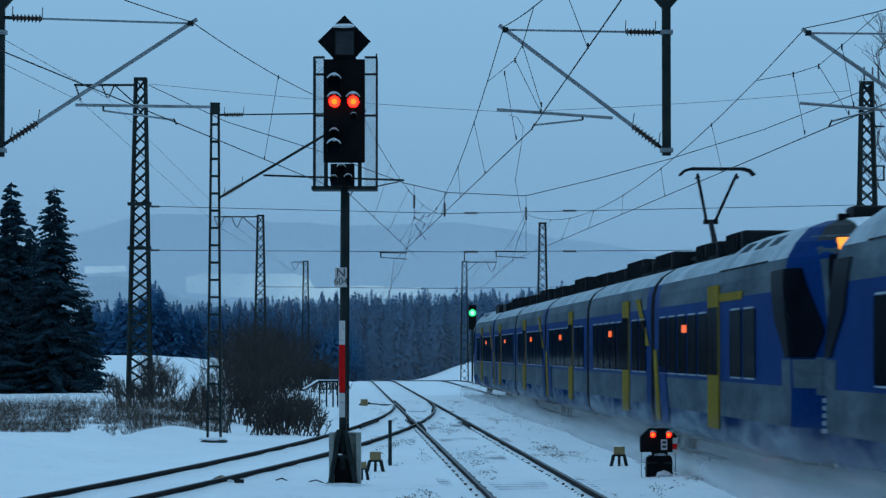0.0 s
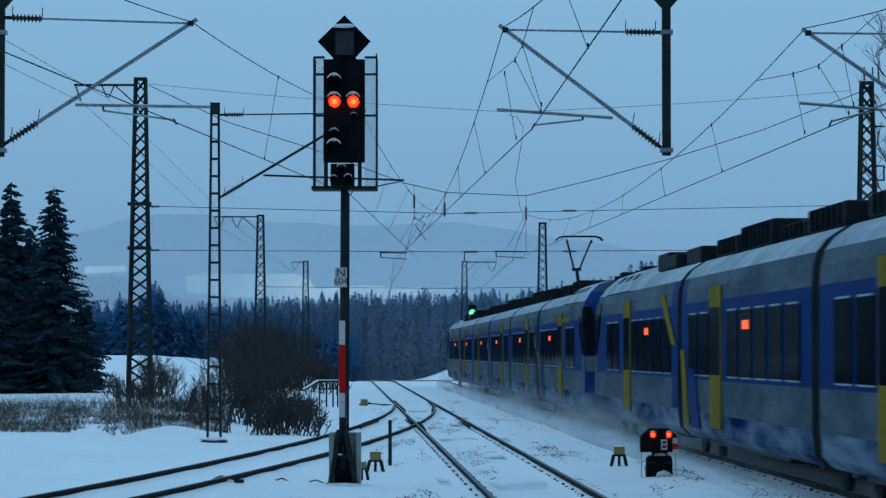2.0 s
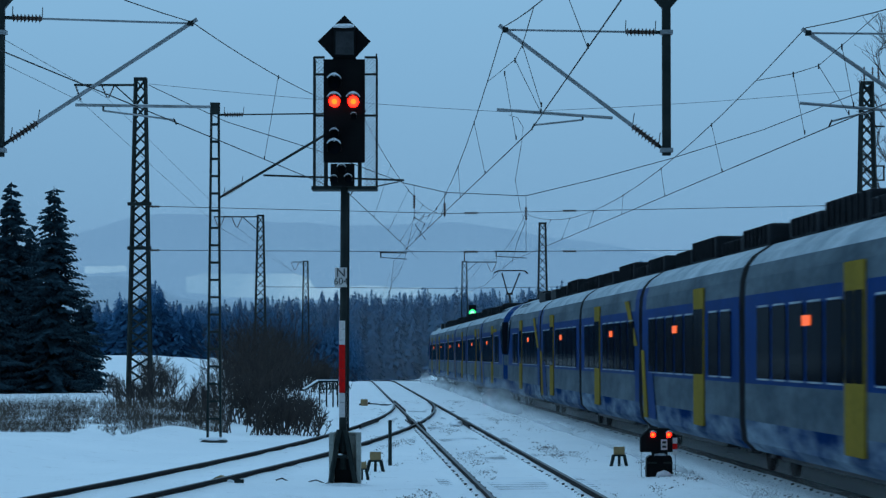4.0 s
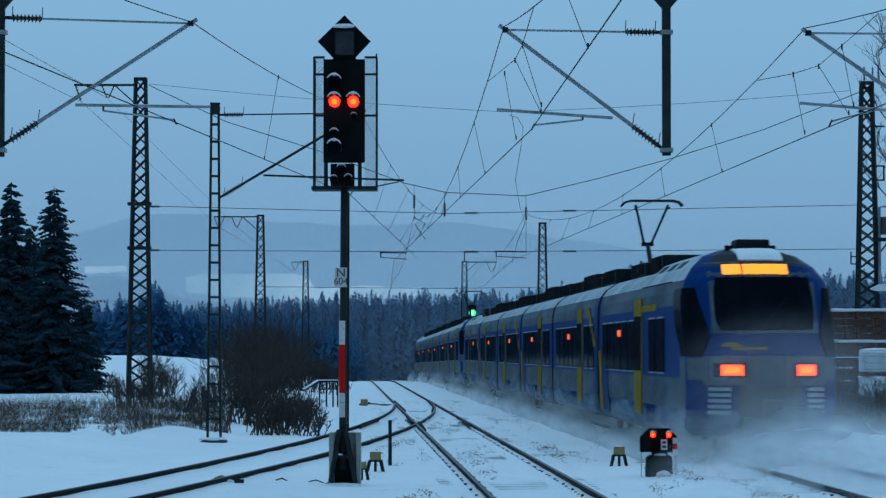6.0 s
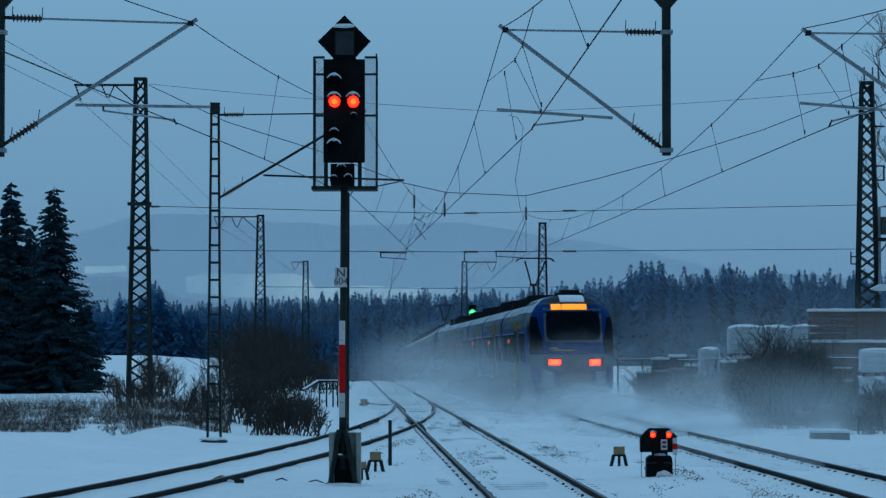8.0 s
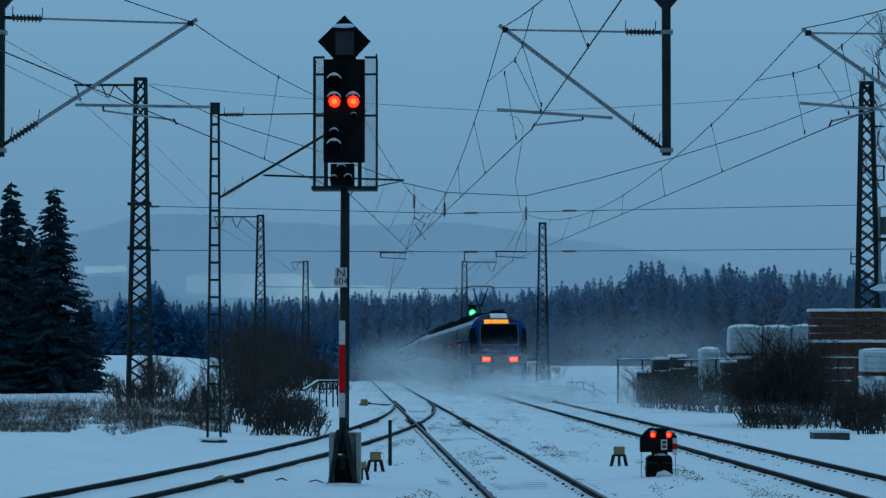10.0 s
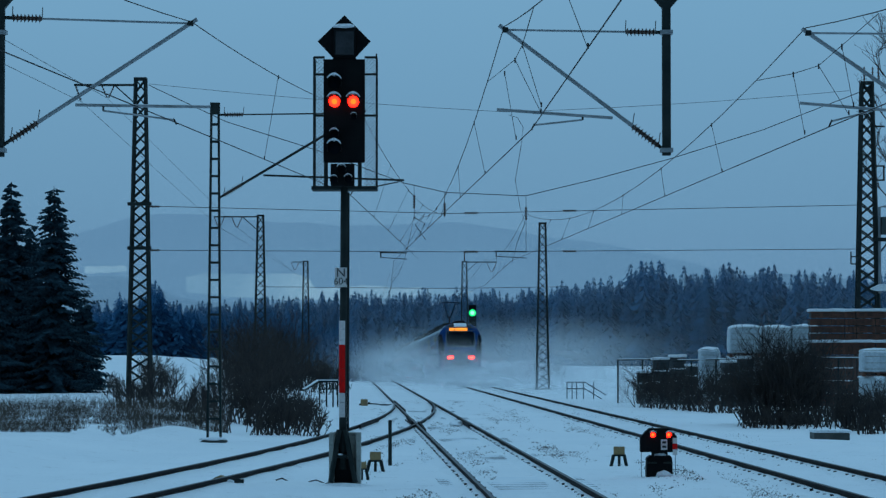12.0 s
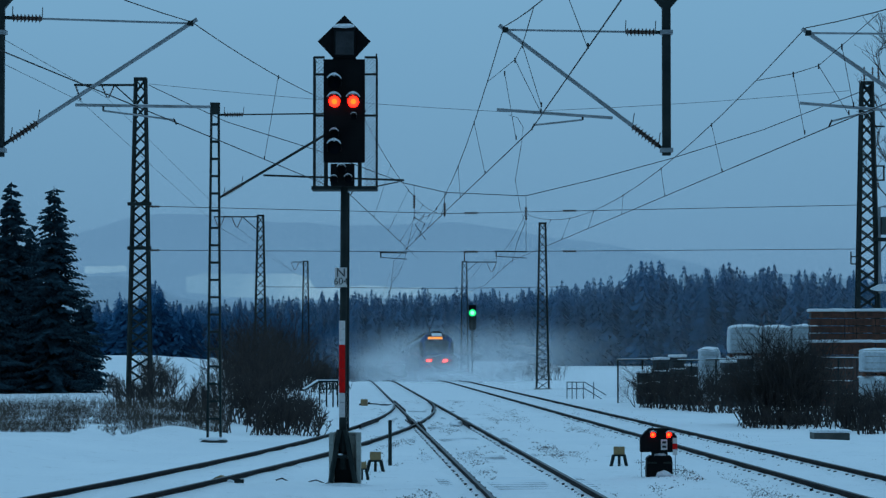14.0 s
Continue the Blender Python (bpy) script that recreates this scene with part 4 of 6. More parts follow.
head_span()
for z in (6.48,):
    wire("cross_wire", [(-12.47, 199.5, z), (0, 199.5, z - 0.12), (8.34, 199.5, z)], 0.016, "taut cross-span wire between far masts")
wire("line_wire", [(-13.8, 50, 10.0), (-14.85, 120, 12.29), (-15.29, 200, 10.57), (-15.17, 300, 10.22), (-18.16, 420, 10.43)], 0.010, "line wire on the mast arms", 0.0)
wire("line_wire", [(-14.44, 50, 11.3), (-13.76, 120, 12.42), (-14.09, 200, 10.57), (-15.17, 300, 10.11)], 0.010, "line wire on the mast arms", 0.0)
wire("line_wire", [(-12.09, 120, 13.03), (2.69, 120, 11.87), (16.7, 120, 12.75)], 0.008, "thin line wire between two tall masts", 0.1)

# ---------------------------------------------------------------- signals and trackside things


def lamp(parent, x, y, z, r, lit, hood=True):
    """One lamp opening: lens, hood with a rim of snow."""
    bm = B()
    prism(bm, disc(x, z, r, 18), y - 0.03, y + 0.02)
    part("lens", bm, lit or GLASS, parent)
    if lit:
        bm = B()
        prism(bm, disc(x, z, r * 0.5, 14), y - 0.036, y - 0.028)
        part("lamp_core", bm, LAMP_CORE, parent)
    if hood:
        bm = B()
        n = 14
        rings = []
        for k in range(n + 1):
            a = radians(-25 + 230 * k / n)
            rings.append([bm.verts.new((x + math.cos(a) * rr, yy, z + math.sin(a) * rr)) for rr, yy in ((r * 1.15, y), (r * 1.3, y), (r * 1.3, y - 0.22), (r * 1.15, y - 0.22))])
        for p, q in zip(rings, rings[1:]):
            for i in range(4):
                bm.faces.new((p[i], p[(i + 1) % 4], q[(i + 1) % 4], q[i]))
        bm.faces.new(rings[0])
        bm.faces.new(rings[-1][::-1])
        part("hood", bm, BLACK, parent)
        bm = B()
        for yy in (y - 0.20, y - 0.13):
            for a0, a1, ra, rb in ((30, 90, 0.12, 0.34), (90, 150, 0.34, 0.12)):
                pts = [(x + math.cos(radians(a0 + (a1 - a0) * k / 6)) * r * 1.36, yy, z + math.sin(radians(a0 + (a1 - a0) * k / 6)) * r * 1.40) for k in range(7)]
                tube(bm, pts, r * ra, 6, r * rb)
        part("hood_snow", bm, SNOW_CAP, parent, smooth=True)



def letters(text, x, y, z, size, parent, material):
    cu = bpy.data.curves.new("lettering", "FONT")
    cu.body, cu.size, cu.align_x, cu.align_y, cu.extrude = text, size, "CENTER", "CENTER", 0.002
    cu.materials.append(material)
    ob = new("lettering", cu)
    ob.parent = parent
    ob.location = Vector((x, y, z)) - top_of(parent)
    ob.rotation_euler = (radians(90), 0, 0)
    return ob


def main_signal():
    d = 48
    x = -1.64
    z0 = ground_z(x, d)
    t = thing("light_signal", (x, d, z0), "tall black railway light signal showing two red lamps", "railway signal")
    part("mast", tube(B(), [(x, d, 0.09), (x + 0.02, d, 4.72)], 0.065, 14, 0.06), MAST, t, smooth=True)
    part("rear_conduit", tube(B(), [(x + 0.085, d + 0.02, 0.74), (x + 0.09, d + 0.02, 4.63)], 0.018, 8), MAST, t)
    bm = B()
    box(bm, -1.95, -1.3, d - 0.06, d + 0.16, 5.12, 6.8, 0.015)
    head = part("signal_head", bm, BLACK, t)
    bm = B()
    box(bm, -1.96, -1.28, d - 0.075, d - 0.055, 5.11, 6.81, 0.006)
    part("screen", bm, BLACK, t)
    yl = d - 0.09
    lamp(head, -1.78, yl, 6.41, 0.095, None)
    lamp(head, -1.78, yl, 6.11, 0.092, LAMP_RED)
    lamp(head, -1.47, yl, 6.11, 0.092, LAMP_RED)
    lamp(head, -1.46, yl, 5.86, 0.04, None)
    lamp(head, -1.78, yl, 5.57, 0.06, None)
    lamp(head, -1.78, yl, 5.34, 0.095, None)
    # the diamond-shaped board on top
    bm = B()
    prism(bm, [(-1.62, 7.54), (-1.19, 7.11), (-1.45, 6.83), (-1.8, 6.83), (-2.06, 7.11)], d - 0.02, d + 0.02)
    part("diamond_board", bm, BLACK, t)
    bm = B()
    box(bm, -1.79, -1.44, d - 0.14, d - 0.02, 6.86, 7.32, 0.012)
    ind = part("speed_indicator", bm, BLACK, t)
    part("neck", box(B(), -1.81, -1.43, d - 0.05, d + 0.05, 6.76, 6.89), BLACK, t)
    bm = B()
    box(bm, -1.76, -1.46, d - 0.146, d - 0.138, 6.88, 7.26)
    part("indicator_face", bm, surface("dark_indicator_glass", (0.02, 0.024, 0.028), (0.03, 0.034, 0.04), 6, 50, 0.2), ind)
    bm = B()
    lump(bm, -1.62, d - 0.09, 7.35, 0.19, 0.07, 0.045, 0.15)
    part("snow_cap", bm, SNOW_CAP, ind)
    # service cage with wire mesh
    zt, zb = 6.86, 4.72
    for a, b in ((555, 574), (645, 666)):
        xa, xb = (a - 784) * d / 5180, (b - 784) * d / 5180
        outer = xa if a < 600 else xb
        cage = B()
        for xx in (outer,):
            beam(cage, (xx, d + 0.02, zb), (xx, d + 0.02, zt + (0.05 if a > 600 else 0)), 0.026)
            beam(cage, (xx, d + 0.5, zb), (xx, d + 0.5, zt), 0.026)
        for zz in (zt - 0.01, 6.57, 5.89):
            beam(cage, (xa, d + 0.02, zz), (xb, d + 0.02, zz), 0.035)
            beam(cage, (outer, d + 0.02, zz), (outer, d + 0.5, zz), 0.025)
        cg = part("cage_frame", cage, MAST, t)
        net = B()
        h = zt - zb
        wx = xb - xa
        step = 0.062
        k = int((h + wx) / step)
        for i in range(k):
            s = i * step
            for sg in (0, 1):
                p0 = (0.0, s) if s <= h else (s - h, h)
                p1 = (min(wx, s), s - min(wx, s))
                if p1[1] > h or p0[0] > wx:
                    continue
                q0, q1 = [((xa + p[0]) if sg == 0 else (xb - p[0]), d + 0.02, zb + p[1]) for p in (p0, p1)]
                if (Vector(q0) - Vector(q1)).length > 0.01:
                    tube(net, [q0, q1], 0.0035, 3)
        part("wire_mesh", net, MESH, cg, kind="stuff")
    bm = B()
    box(bm, -2.16, -1.08, d - 0.02, d + 0.55, 4.67, 4.73, 0.008)
    part("platform", bm, MAST, t)
    for px in (577, 637):
        bm = B()
        box(bm, (px - 4 - 784) * d / 5180, (px + 3 - 784) * d / 5180, d + 0.02, d + 0.08, 4.72, 5.12)
        part("strut", bm, MAST, t)
    # small distant-aspect head
    bm = B()
    box(bm, -1.84, -1.45, d - 0.16, d + 0.0, 4.72, 5.09, 0.015)
    small = part("lower_head", bm, BLACK, t)
    for px, py, r in ((605, 302, 0.06), (592, 320, 0.05), (617, 319, 0.055)):
        lamp(small, (px - 784) * d / 5180, d - 0.17, 2 + (624 - py) * d / 5180, r, None)
    # name plate
    bm = B()
    box(bm, -1.77, -1.57, d - 0.10, d - 0.085, 3.07, 3.39, 0.003)
    plate = part("name_plate", bm, WHITE, t, "white plate lettered N 604")
    letters("N", -1.67, d - 0.104, 3.3, 0.20, plate, LETTER)
    letters("604", -1.67, d - 0.104, 3.16, 0.16, plate, LETTER)
    # mast board, white red white
    for y0, y1, mt in ((568, 583, WHITE), (583.4, 602, WHITE), (602.4, 610, WHITE), (610.4, 637, RED), (637.4, 652, RED), (652.4, 674, RED), (674.4, 695, RED), (695.4, 712, WHITE), (712.4, 738, WHITE)):
        bm = B()
        box(bm, -1.7, -1.6, d - 0.085, d - 0.07, 2 + (624 - y1) * d / 5180, 2 + (624 - y0) * d / 5180, 0.002)
        part("mast_board", bm, mt, t)
    # concrete foot with spreading steel legs
    bm = B()
    for a, b, c in ((583, 592, 588), (631, 639, 634)):
        box(bm, (a - 784) * d / 5180, (b - 784) * d / 5180, d - 0.12, d + 0.3, z0 - 0.15, 0.69, 0.012)
    box(bm, -1.8, -1.41, d + 0.18, d + 0.3, z0 - 0.15, 0.69, 0.01)
    part("foundation", bm, CONCRETE, t)
    for px in (586, 630):
        part("leg", beam(B(), ((606 + (-5 if px < 600 else 6) - 784) * d / 5180, d - 0.1, 0.74), ((px - 784) * d / 5180, d - 0.16, -0.12), 0.07, 0.06), MAST, t)
    bm = B()
    beam(bm, (-1.74, d - 0.1, 0.31), (-1.56, d - 0.1, 0.31), 0.05)
    part("cross_tie", bm, MAST, t)
    bm = B()
    box(bm, -1.77, -1.48, d - 0.02, d + 0.17, z0 - 0.05, 0.26, 0.01)
    part("base_block", bm, BLACK, t)
    bm = B()
    lump(bm, -1.68, d - 0.12, 0.31 + 0.03, 0.05, 0.04, 0.015)
    lump(bm, -1.61, d - 0.2, z0, 0.45, 0.3, 0.05, 0.3, 2, 3)
    part("snow_cap", bm, SNOW_CAP, t)


main_signal()


def dwarf_signal():
    d = 50.5
    x = 3.7
    z0 = ground_z(x, d)
    t = thing("dwarf_signal", (x, d, z0), "low black shunting signal showing two red lamps in the snow", "railway signal")
    bm = B()
    prism(bm, [(3.39, 0.29), (3.39, 0.55), (3.54, 0.7), (3.88, 0.7), (4.02, 0.56), (4.02, 0.29)], d - 0.14, d + 0.12)
    bmesh.ops.bevel(bm, geom=bm.edges[:], offset=0.012, segments=1, affect="EDGES")
    head = part("signal_head", bm, BLACK, t)
    for px in (1153, 1181):
        lamp(head, (px - 784) * d / 5180, d - 0.15, 0.59, 0.046, LAMP_RED, True)
    bm = B()
    box(bm, 3.74, 3.85, d - 0.155, d - 0.142, 0.33, 0.51, 0.003)
    pl = part("name_plate", bm, WHITE, head, "small pale plate with dark bars")
    bm = B()
    for k in range(2):
        box(bm, 3.76, 3.83, d - 0.16, d - 0.154, 0.44 - k * 0.075, 0.48 - k * 0.075)
    part("dark_bar", bm, LETTER, head)
    for y0, y1, mt in ((774, 784, WHITE), (784.3, 794, RED), (794.3, 804, WHITE)):
        bm = B()
        box(bm, 3.94, 4.02, d - 0.165, d - 0.15, 2 + (624 - y1) * d / 5180, 2 + (624 - y0) * d / 5180, 0.002)
        part("mast_board", bm, mt, t)
    bm = B()
    box(bm, 3.59, 3.86, d - 0.08, d + 0.08, 0.23, 0.3, 0.01)
    part("neck", bm, MAST, t)
    bm = B()
    prism(bm, [(3.49, z0 - 0.1), (3.5, 0.19), (3.56, 0.23), (3.9, 0.23), (3.93, 0.19), (3.94, z0 - 0.1)], d - 0.16, d + 0.2)
    part("base", bm, BLACK, t)
    for px, w in ((1152, 0.05), (1180, 0.06)):
        bm = B()
        beam(bm, ((px - 8 - 784) * d / 5180, d - 0.17, 0.11), ((px + 8 - 784) * d / 5180, d - 0.17, 0.11), 0.03)
        part("base_rib", bm, MAST, t)
    for px in (1134, 1194):
        part("cable", tube(B(), [((px - 784) * d / 5180, d, 0.29), ((px - 784) * d / 5180, d - 0.02, z0 - 0.02)], 0.007, 5), GALV, t)
    bm = B()
    lump(bm, 3.74, d - 0.05, 0.23 + 0.01, 0.12, 0.1, 0.035, 0.3)
    lump(bm, 3.78, d - 0.22, z0 + 0.03, 0.14, 0.12, 0.075, 0.3, 2, 4)
    part("snow_cap", bm, SNOW_CAP, t)


dwarf_signal()


def junction_box(x, d, zb, s, seed):
    """A small ochre cable box on dark splayed legs."""
    z0 = ground_z(x, d)
    t = thing("cable_box", (x, d, z0), "small ochre cable box on splayed legs", "cable box", "cable boxes")
    zt = zb + 0.24 * s
    bm = B()
    box(bm, x - 0.10 * s, x + 0.10 * s, d - 0.09, d + 0.09, zt - 0.15 * s, zt, 0.012)
    part("box", bm, OCHRE, t)
    bm = B()
    box(bm, x - 0.125 * s, x + 0.125 * s, d - 0.1, d + 0.1, zt - 0.18 * s, zt - 0.15 * s)
    part("bracket", bm, MAST, t)
    for dx in (-0.14, 0.0, 0.13):
        part("leg", beam(B(), (x + dx * 0.75 * s, d, zt - 0.17 * s), (x + dx * 1.15 * s, d - 0.02, min(z0 - 0.05, zt - 0.35 * s)), 0.05 * s), MAST, t)
    bm = B()
    lump(bm, x, d, zt, 0.09 * s, 0.08, 0.018, 0.2)
    part("snow_cap", bm, SNOW_CAP, t)


junction_box(-1.22, 53, -0.03, 1.0, 1)
junction_box(-1.38, 50, -0.04, 0.75, 2)
junction_box(3.3, 55, 0, 1.0, 3)


def marker_post():
    x, d = -1.01, 56
    z0 = ground_z(x, d)
    bm = B()
    tube(bm, [(x, d, z0 - 0.2), (x, d, 0.67), (x, d, 0.71)], 0.037, 12, 0.03)
    part("marker_post", bm, MAST, None, "short dark clearance post beside the switch", "post", at=(x, d, z0))


marker_post()


def point_motor(x, d, w, label):
    z0 = ground_z(x, d)
    t = thing("point_machine", (x, d, z0), label, "point machine", "point machines")
    bm = B()
    box(bm, x - w / 2, x + w / 2, d - 0.25, d + 0.25, z0 - 0.1, z0 + 0.26, 0.04)
    part("case", bm, OCHRE, t)
    bm = B()
    lump(bm, x, d, z0 + 0.26, w * 0.45, 0.22, 0.04, 0.2)
    part("snow_cap", bm, SNOW_CAP, t)
    part("rod", beam(B(), (x + w / 2, d, z0 + 0.08), (x + w / 2 + 0.45, d, z0 + 0.06), 0.05), MAST, t)
    part("bracket", beam(B(), (x - w * 0.7, d - 0.1, z0 + 0.05), (x + w * 0.9, d - 0.1, z0 + 0.12), 0.06), MAST, t)


point_motor(-3.17, 118, 0.28, "snow-capped point machine beside the switch")


def ground_clutter():
    """Low lumps beside the siding: a snowed-over rail brace and loose sticks."""
    x, d = -3.54, 47.5
    z = ground_z(x, d) + 0.03
    t = thing("point_lever", (x, d, z), "low snow-covered lever weight beside the rail", "point lever")
    bm = B()
    prism(bm, [(x - 0.19, z - 0.1), (x + 0.06, z - 0.1), (x + 0.07, z + 0.09), (x - 0.06, z + 0.13), (x - 0.17, z + 0.08)], d - 0.15, d + 0.1)
    part("weight", bm, OCHRE, t)
    part("lever", beam(B(), (x + 0.0, d - 0.1, z + 0.05), (x + 0.32, d - 0.05, z + 0.03), 0.06), MAST, t)
    bm = B()
    lump(bm, x + 0.08, d - 0.05, z + 0.03, 0.12, 0.12, 0.04, 0.3)
    part("snow_cap", bm, SNOW_CAP, t)
    for px, py, w in ((500, 850, 0.2), (560, 851, 0.26), (585, 853, 0.16)):
        d2 = 2.14 * 5180 / (py - 624)
        xx = (px - 784) * d2 / 5180
        zz = ground_z(xx, d2)
        bm = B()
        tube(bm, [(xx - w / 2, d2, zz + 0.005), (xx, d2 + 0.05, zz + 0.035), (xx + w / 2, d2 - 0.05, zz - 0.01)], 0.012, 5)
        part("stick", bm, TWIG, None, "dark stick lying in the snow", "stick", "sticks in the snow", at=(xx, d2, zz))


ground_clutter()


def cable_trough_rail():
    """Low metal railing at the far culvert by the siding."""
    d = 115
    x0, x1 = -5.37, -4.13
    z0 = ground_z(x0, d)
    t = thing("railing", (x0, d, z0), "low snow-topped metal railing above a culvert", "railing", "railings")
    zt = 0.87
    for x in (-4.84, -4.57, -4.31, -4.13):
        part("post", beam(B(), (x, d, z0 - 0.3), (x, d, zt), 0.06), MAST, t)
    part("handrail", beam(B(), (-4.91, d, zt), (x1, d, zt), 0.07), MAST, t)
    part("handrail", beam(B(), (-4.91, d, zt), (-5.42, d - 0.8, 0.53), 0.07), MAST, t)
    part("handrail", beam(B(), (-4.91, d, zt - 0.3), (x1, d, zt - 0.3), 0.05), MAST, t)
    bm = B()
    beam(bm, (-4.91, d, zt + 0.05), (x1, d, zt + 0.05), 0.08, 0.04)
    beam(bm, (-4.91, d, zt + 0.05), (-5.42, d - 0.8, 0.53 + 0.05), 0.08, 0.04)
    part("snow_cap", bm, SNOW_CAP, t)
    d = 135
    zt = 0.64
    x0, x1 = 5.84, 7.45
    z0 = ground_z(x0, d)
    t = thing("railing", (x0, d, z0), "grey metal handrail beside steps past the track", "railing", "railings")
    for px in (1003, 1012, 1020, 1032, 1050):
        x = (px - 784) * d / 5180
        part("post", beam(B(), (x, d, z0 - 0.2), (x, d, zt), 0.05), GALV, t)
    for zz in (zt, zt - 0.3):
        part("handrail", beam(B(), (5.71, d, zz), (6.52, d, zz), 0.05), GALV, t)
        part("handrail", beam(B(), (6.52, d, zz), (7.51, d, zz - 0.6), 0.05), GALV, t)


cable_trough_rail()


def green_signal():
    d = 276
    x = 2.77
    z0 = ground_z(x, d)
    t = thing("light_signal", (x, d, z0), "distant light signal showing one green lamp", "railway signal")
    part("mast", tube(B(), [(x, d, z0 - 0.1), (x, d, 6.48)], 0.09, 10), MAST, t)
    bm = B()
    box(bm, x - 0.36, x + 0.36, d - 0.1, d + 0.1, 4.13, 6.48, 0.03)
    part("signal_head", bm, BLACK, t)
    # Lens and core drawn oversize: the lamp's halo is put into their shape.
    bm = B()
    prism(bm, disc(x, 5.73, 0.34, 16), d - 0.16, d - 0.11)
    part("lens", bm, LAMP_GREEN, t)
    bm = B()
    prism(bm, disc(x, 5.73, 0.2, 16), d - 0.17, d - 0.155)
    part("lamp_core", bm, glow("pale_green_core", (0.30, 1.0, 0.55), 1.4), t)


green_signal()

# ---------------------------------------------------------------- yard on the far side


def yard_fence():
    t = thing("chain_link_fence", (7.4, 124, 0.05), "chain-link fence with thin posts along the yard", "fence")
    n = 12
    pts = []
    for i in range(n + 1):
        f = i / n
        d = 124 - 22 * f
        px = 1093 + 520 * f
        x = (px - 784) * d / 5180
        pts.append((x, d, ground_z(x, d)))
    for p in pts:
        part("post", tube(B(), [(p[0], p[1], p[2] - 0.1), (p[0], p[1], p[2] + 1.85)], 0.035, 6), MAST, t)
    for a, b in zip(pts, pts[1:]):
        part("top_rail", tube(B(), [(a[0], a[1], a[2] + 1.83), (b[0], b[1], b[2] + 1.83)], 0.022, 5), MAST, t)
        part("snow_line", beam(B(), (a[0], a[1], a[2] + 1.865), (b[0], b[1], b[2] + 1.865), 0.05, 0.03), SNOW_CAP, t)
        bm = B()
        w = Vector((b[0] - a[0], b[1] - a[1]))
        ln, h, step = w.length, 1.78, 0.12
        k = int((ln + h) / step)
        for i in range(k):
            s = i * step
            for sg in (0, 1):
                u0, v0 = (0.0, s) if s <= h else (s - h, h)
                u1 = min(ln, s)
                v1 = s - u1
                if v1 > h or u0 > ln:
                    continue
                e = []
                for u, v in ((u0, v0), (u1, v1)):
                    u = u if sg == 0 else ln - u
                    e.append((a[0] + w.x * u / ln, a[1] + w.y * u / ln, a[2] + 0.03 + v))
                if (Vector(e[0]) - Vector(e[1])).length > 0.02:
                    tube(bm, e, 0.004, 3)
        part("wire_mesh", bm, MESH, t, kind="stuff")


yard_fence()


def wrapped_pallet(x, d, z, w, h, depth, seed, label="white film-wrapped pallet load with snow on top"):
    """Boxes under stretched film on a pallet: soft corners, faint horizontal folds and a snow cap."""
    t = thing("wrapped_pallet", (x, d, z), label, "pallet load", "wrapped pallets")
    bm = B()
    box(bm, x - w / 2, x + w / 2, d - depth / 2, d + depth / 2, z + 0.14, z + h, 0.10)
    bmesh.ops.subdivide_edges(bm, edges=bm.edges[:], cuts=3, use_grid_fill=True)
    for v in bm.verts:
        v.co += Vector((noise.noise(v.co * 2.3 + Vector((seed, 0, 0))), noise.noise(v.co * 2.1 + Vector((0, seed, 0))), 0)) * 0.045
    part("wrapped_load", bm, WRAP, t, smooth=False)
    for k in range(int(h / 0.22)):
        zz = z + 0.25 + k * 0.22
        bm = B()
        box(bm, x - w * 0.44, x + w * 0.44, d - depth / 2 - 0.035, d - depth / 2, zz, zz + 0.018)
        part("strap", bm, CONCRETE, t)
    for zz in (0.0, 0.11):
        for k in range(3):
            part("pallet_board", box(B(), x - w / 2, x + w / 2, d - depth / 2 + k * depth * 0.4, d - depth / 2 + k * depth * 0.4 + depth * 0.18, z + zz, z + zz + 0.03), CRATE, t)
    for k in range(3):
        part("pallet_block", box(B(), x - w / 2 + k * w * 0.44, x - w / 2 + k * w * 0.44 + 0.12, d - depth / 2, d + depth / 2, z + 0.03, z + 0.11), CRATE, t)
    bm = B()
    lump(bm, x, d, z + h, w * 0.53, depth * 0.53, 0.13, 0.25, 3, seed)
    part("snow_cap", bm, SNOW_CAP, t, smooth=True)


d = 116
for px0, px1, ytop, sd in ((1288, 1345, 576, 1), (1347, 1397, 576, 2), (1399, 1449, 575, 3)):
    w = (px1 - px0) * d / 5180
    x = ((px0 + px1) / 2 - 784) * d / 5180
    g = ground_z(x, d)
    mid = 1.82
    wrapped_pallet(x, d, g, w * 1.02, mid - g - 0.02, 1.2, sd)
    wrapped_pallet(x, d, mid, w, 2 + (624 - ytop) * d / 5180 - mid - 0.1, 1.2, sd + 10)
for px0, px1, ytop, dd, sd in ((1236, 1272, 620, 118, 21),):
    w = (px1 - px0) * dd / 5180
    x = ((px0 + px1) / 2 - 784) * dd / 5180
    g = ground_z(x, dd)
    wrapped_pallet(x, dd, g, w, 2 + (624 - ytop) * dd / 5180 - g, 1.2, sd)
for k, (y0, y1) in enumerate(((715, 668), (666, 622))):
    x = 15.38
    zz = 2 + (624 - y0) * 104 / 5180
    if k == 0:
        zz = ground_z(x, 104)
    wrapped_pallet(x, 104, zz, 1.15, 2 + (624 - y1) * 104 / 5180 - zz, 1.1, 31 + k)


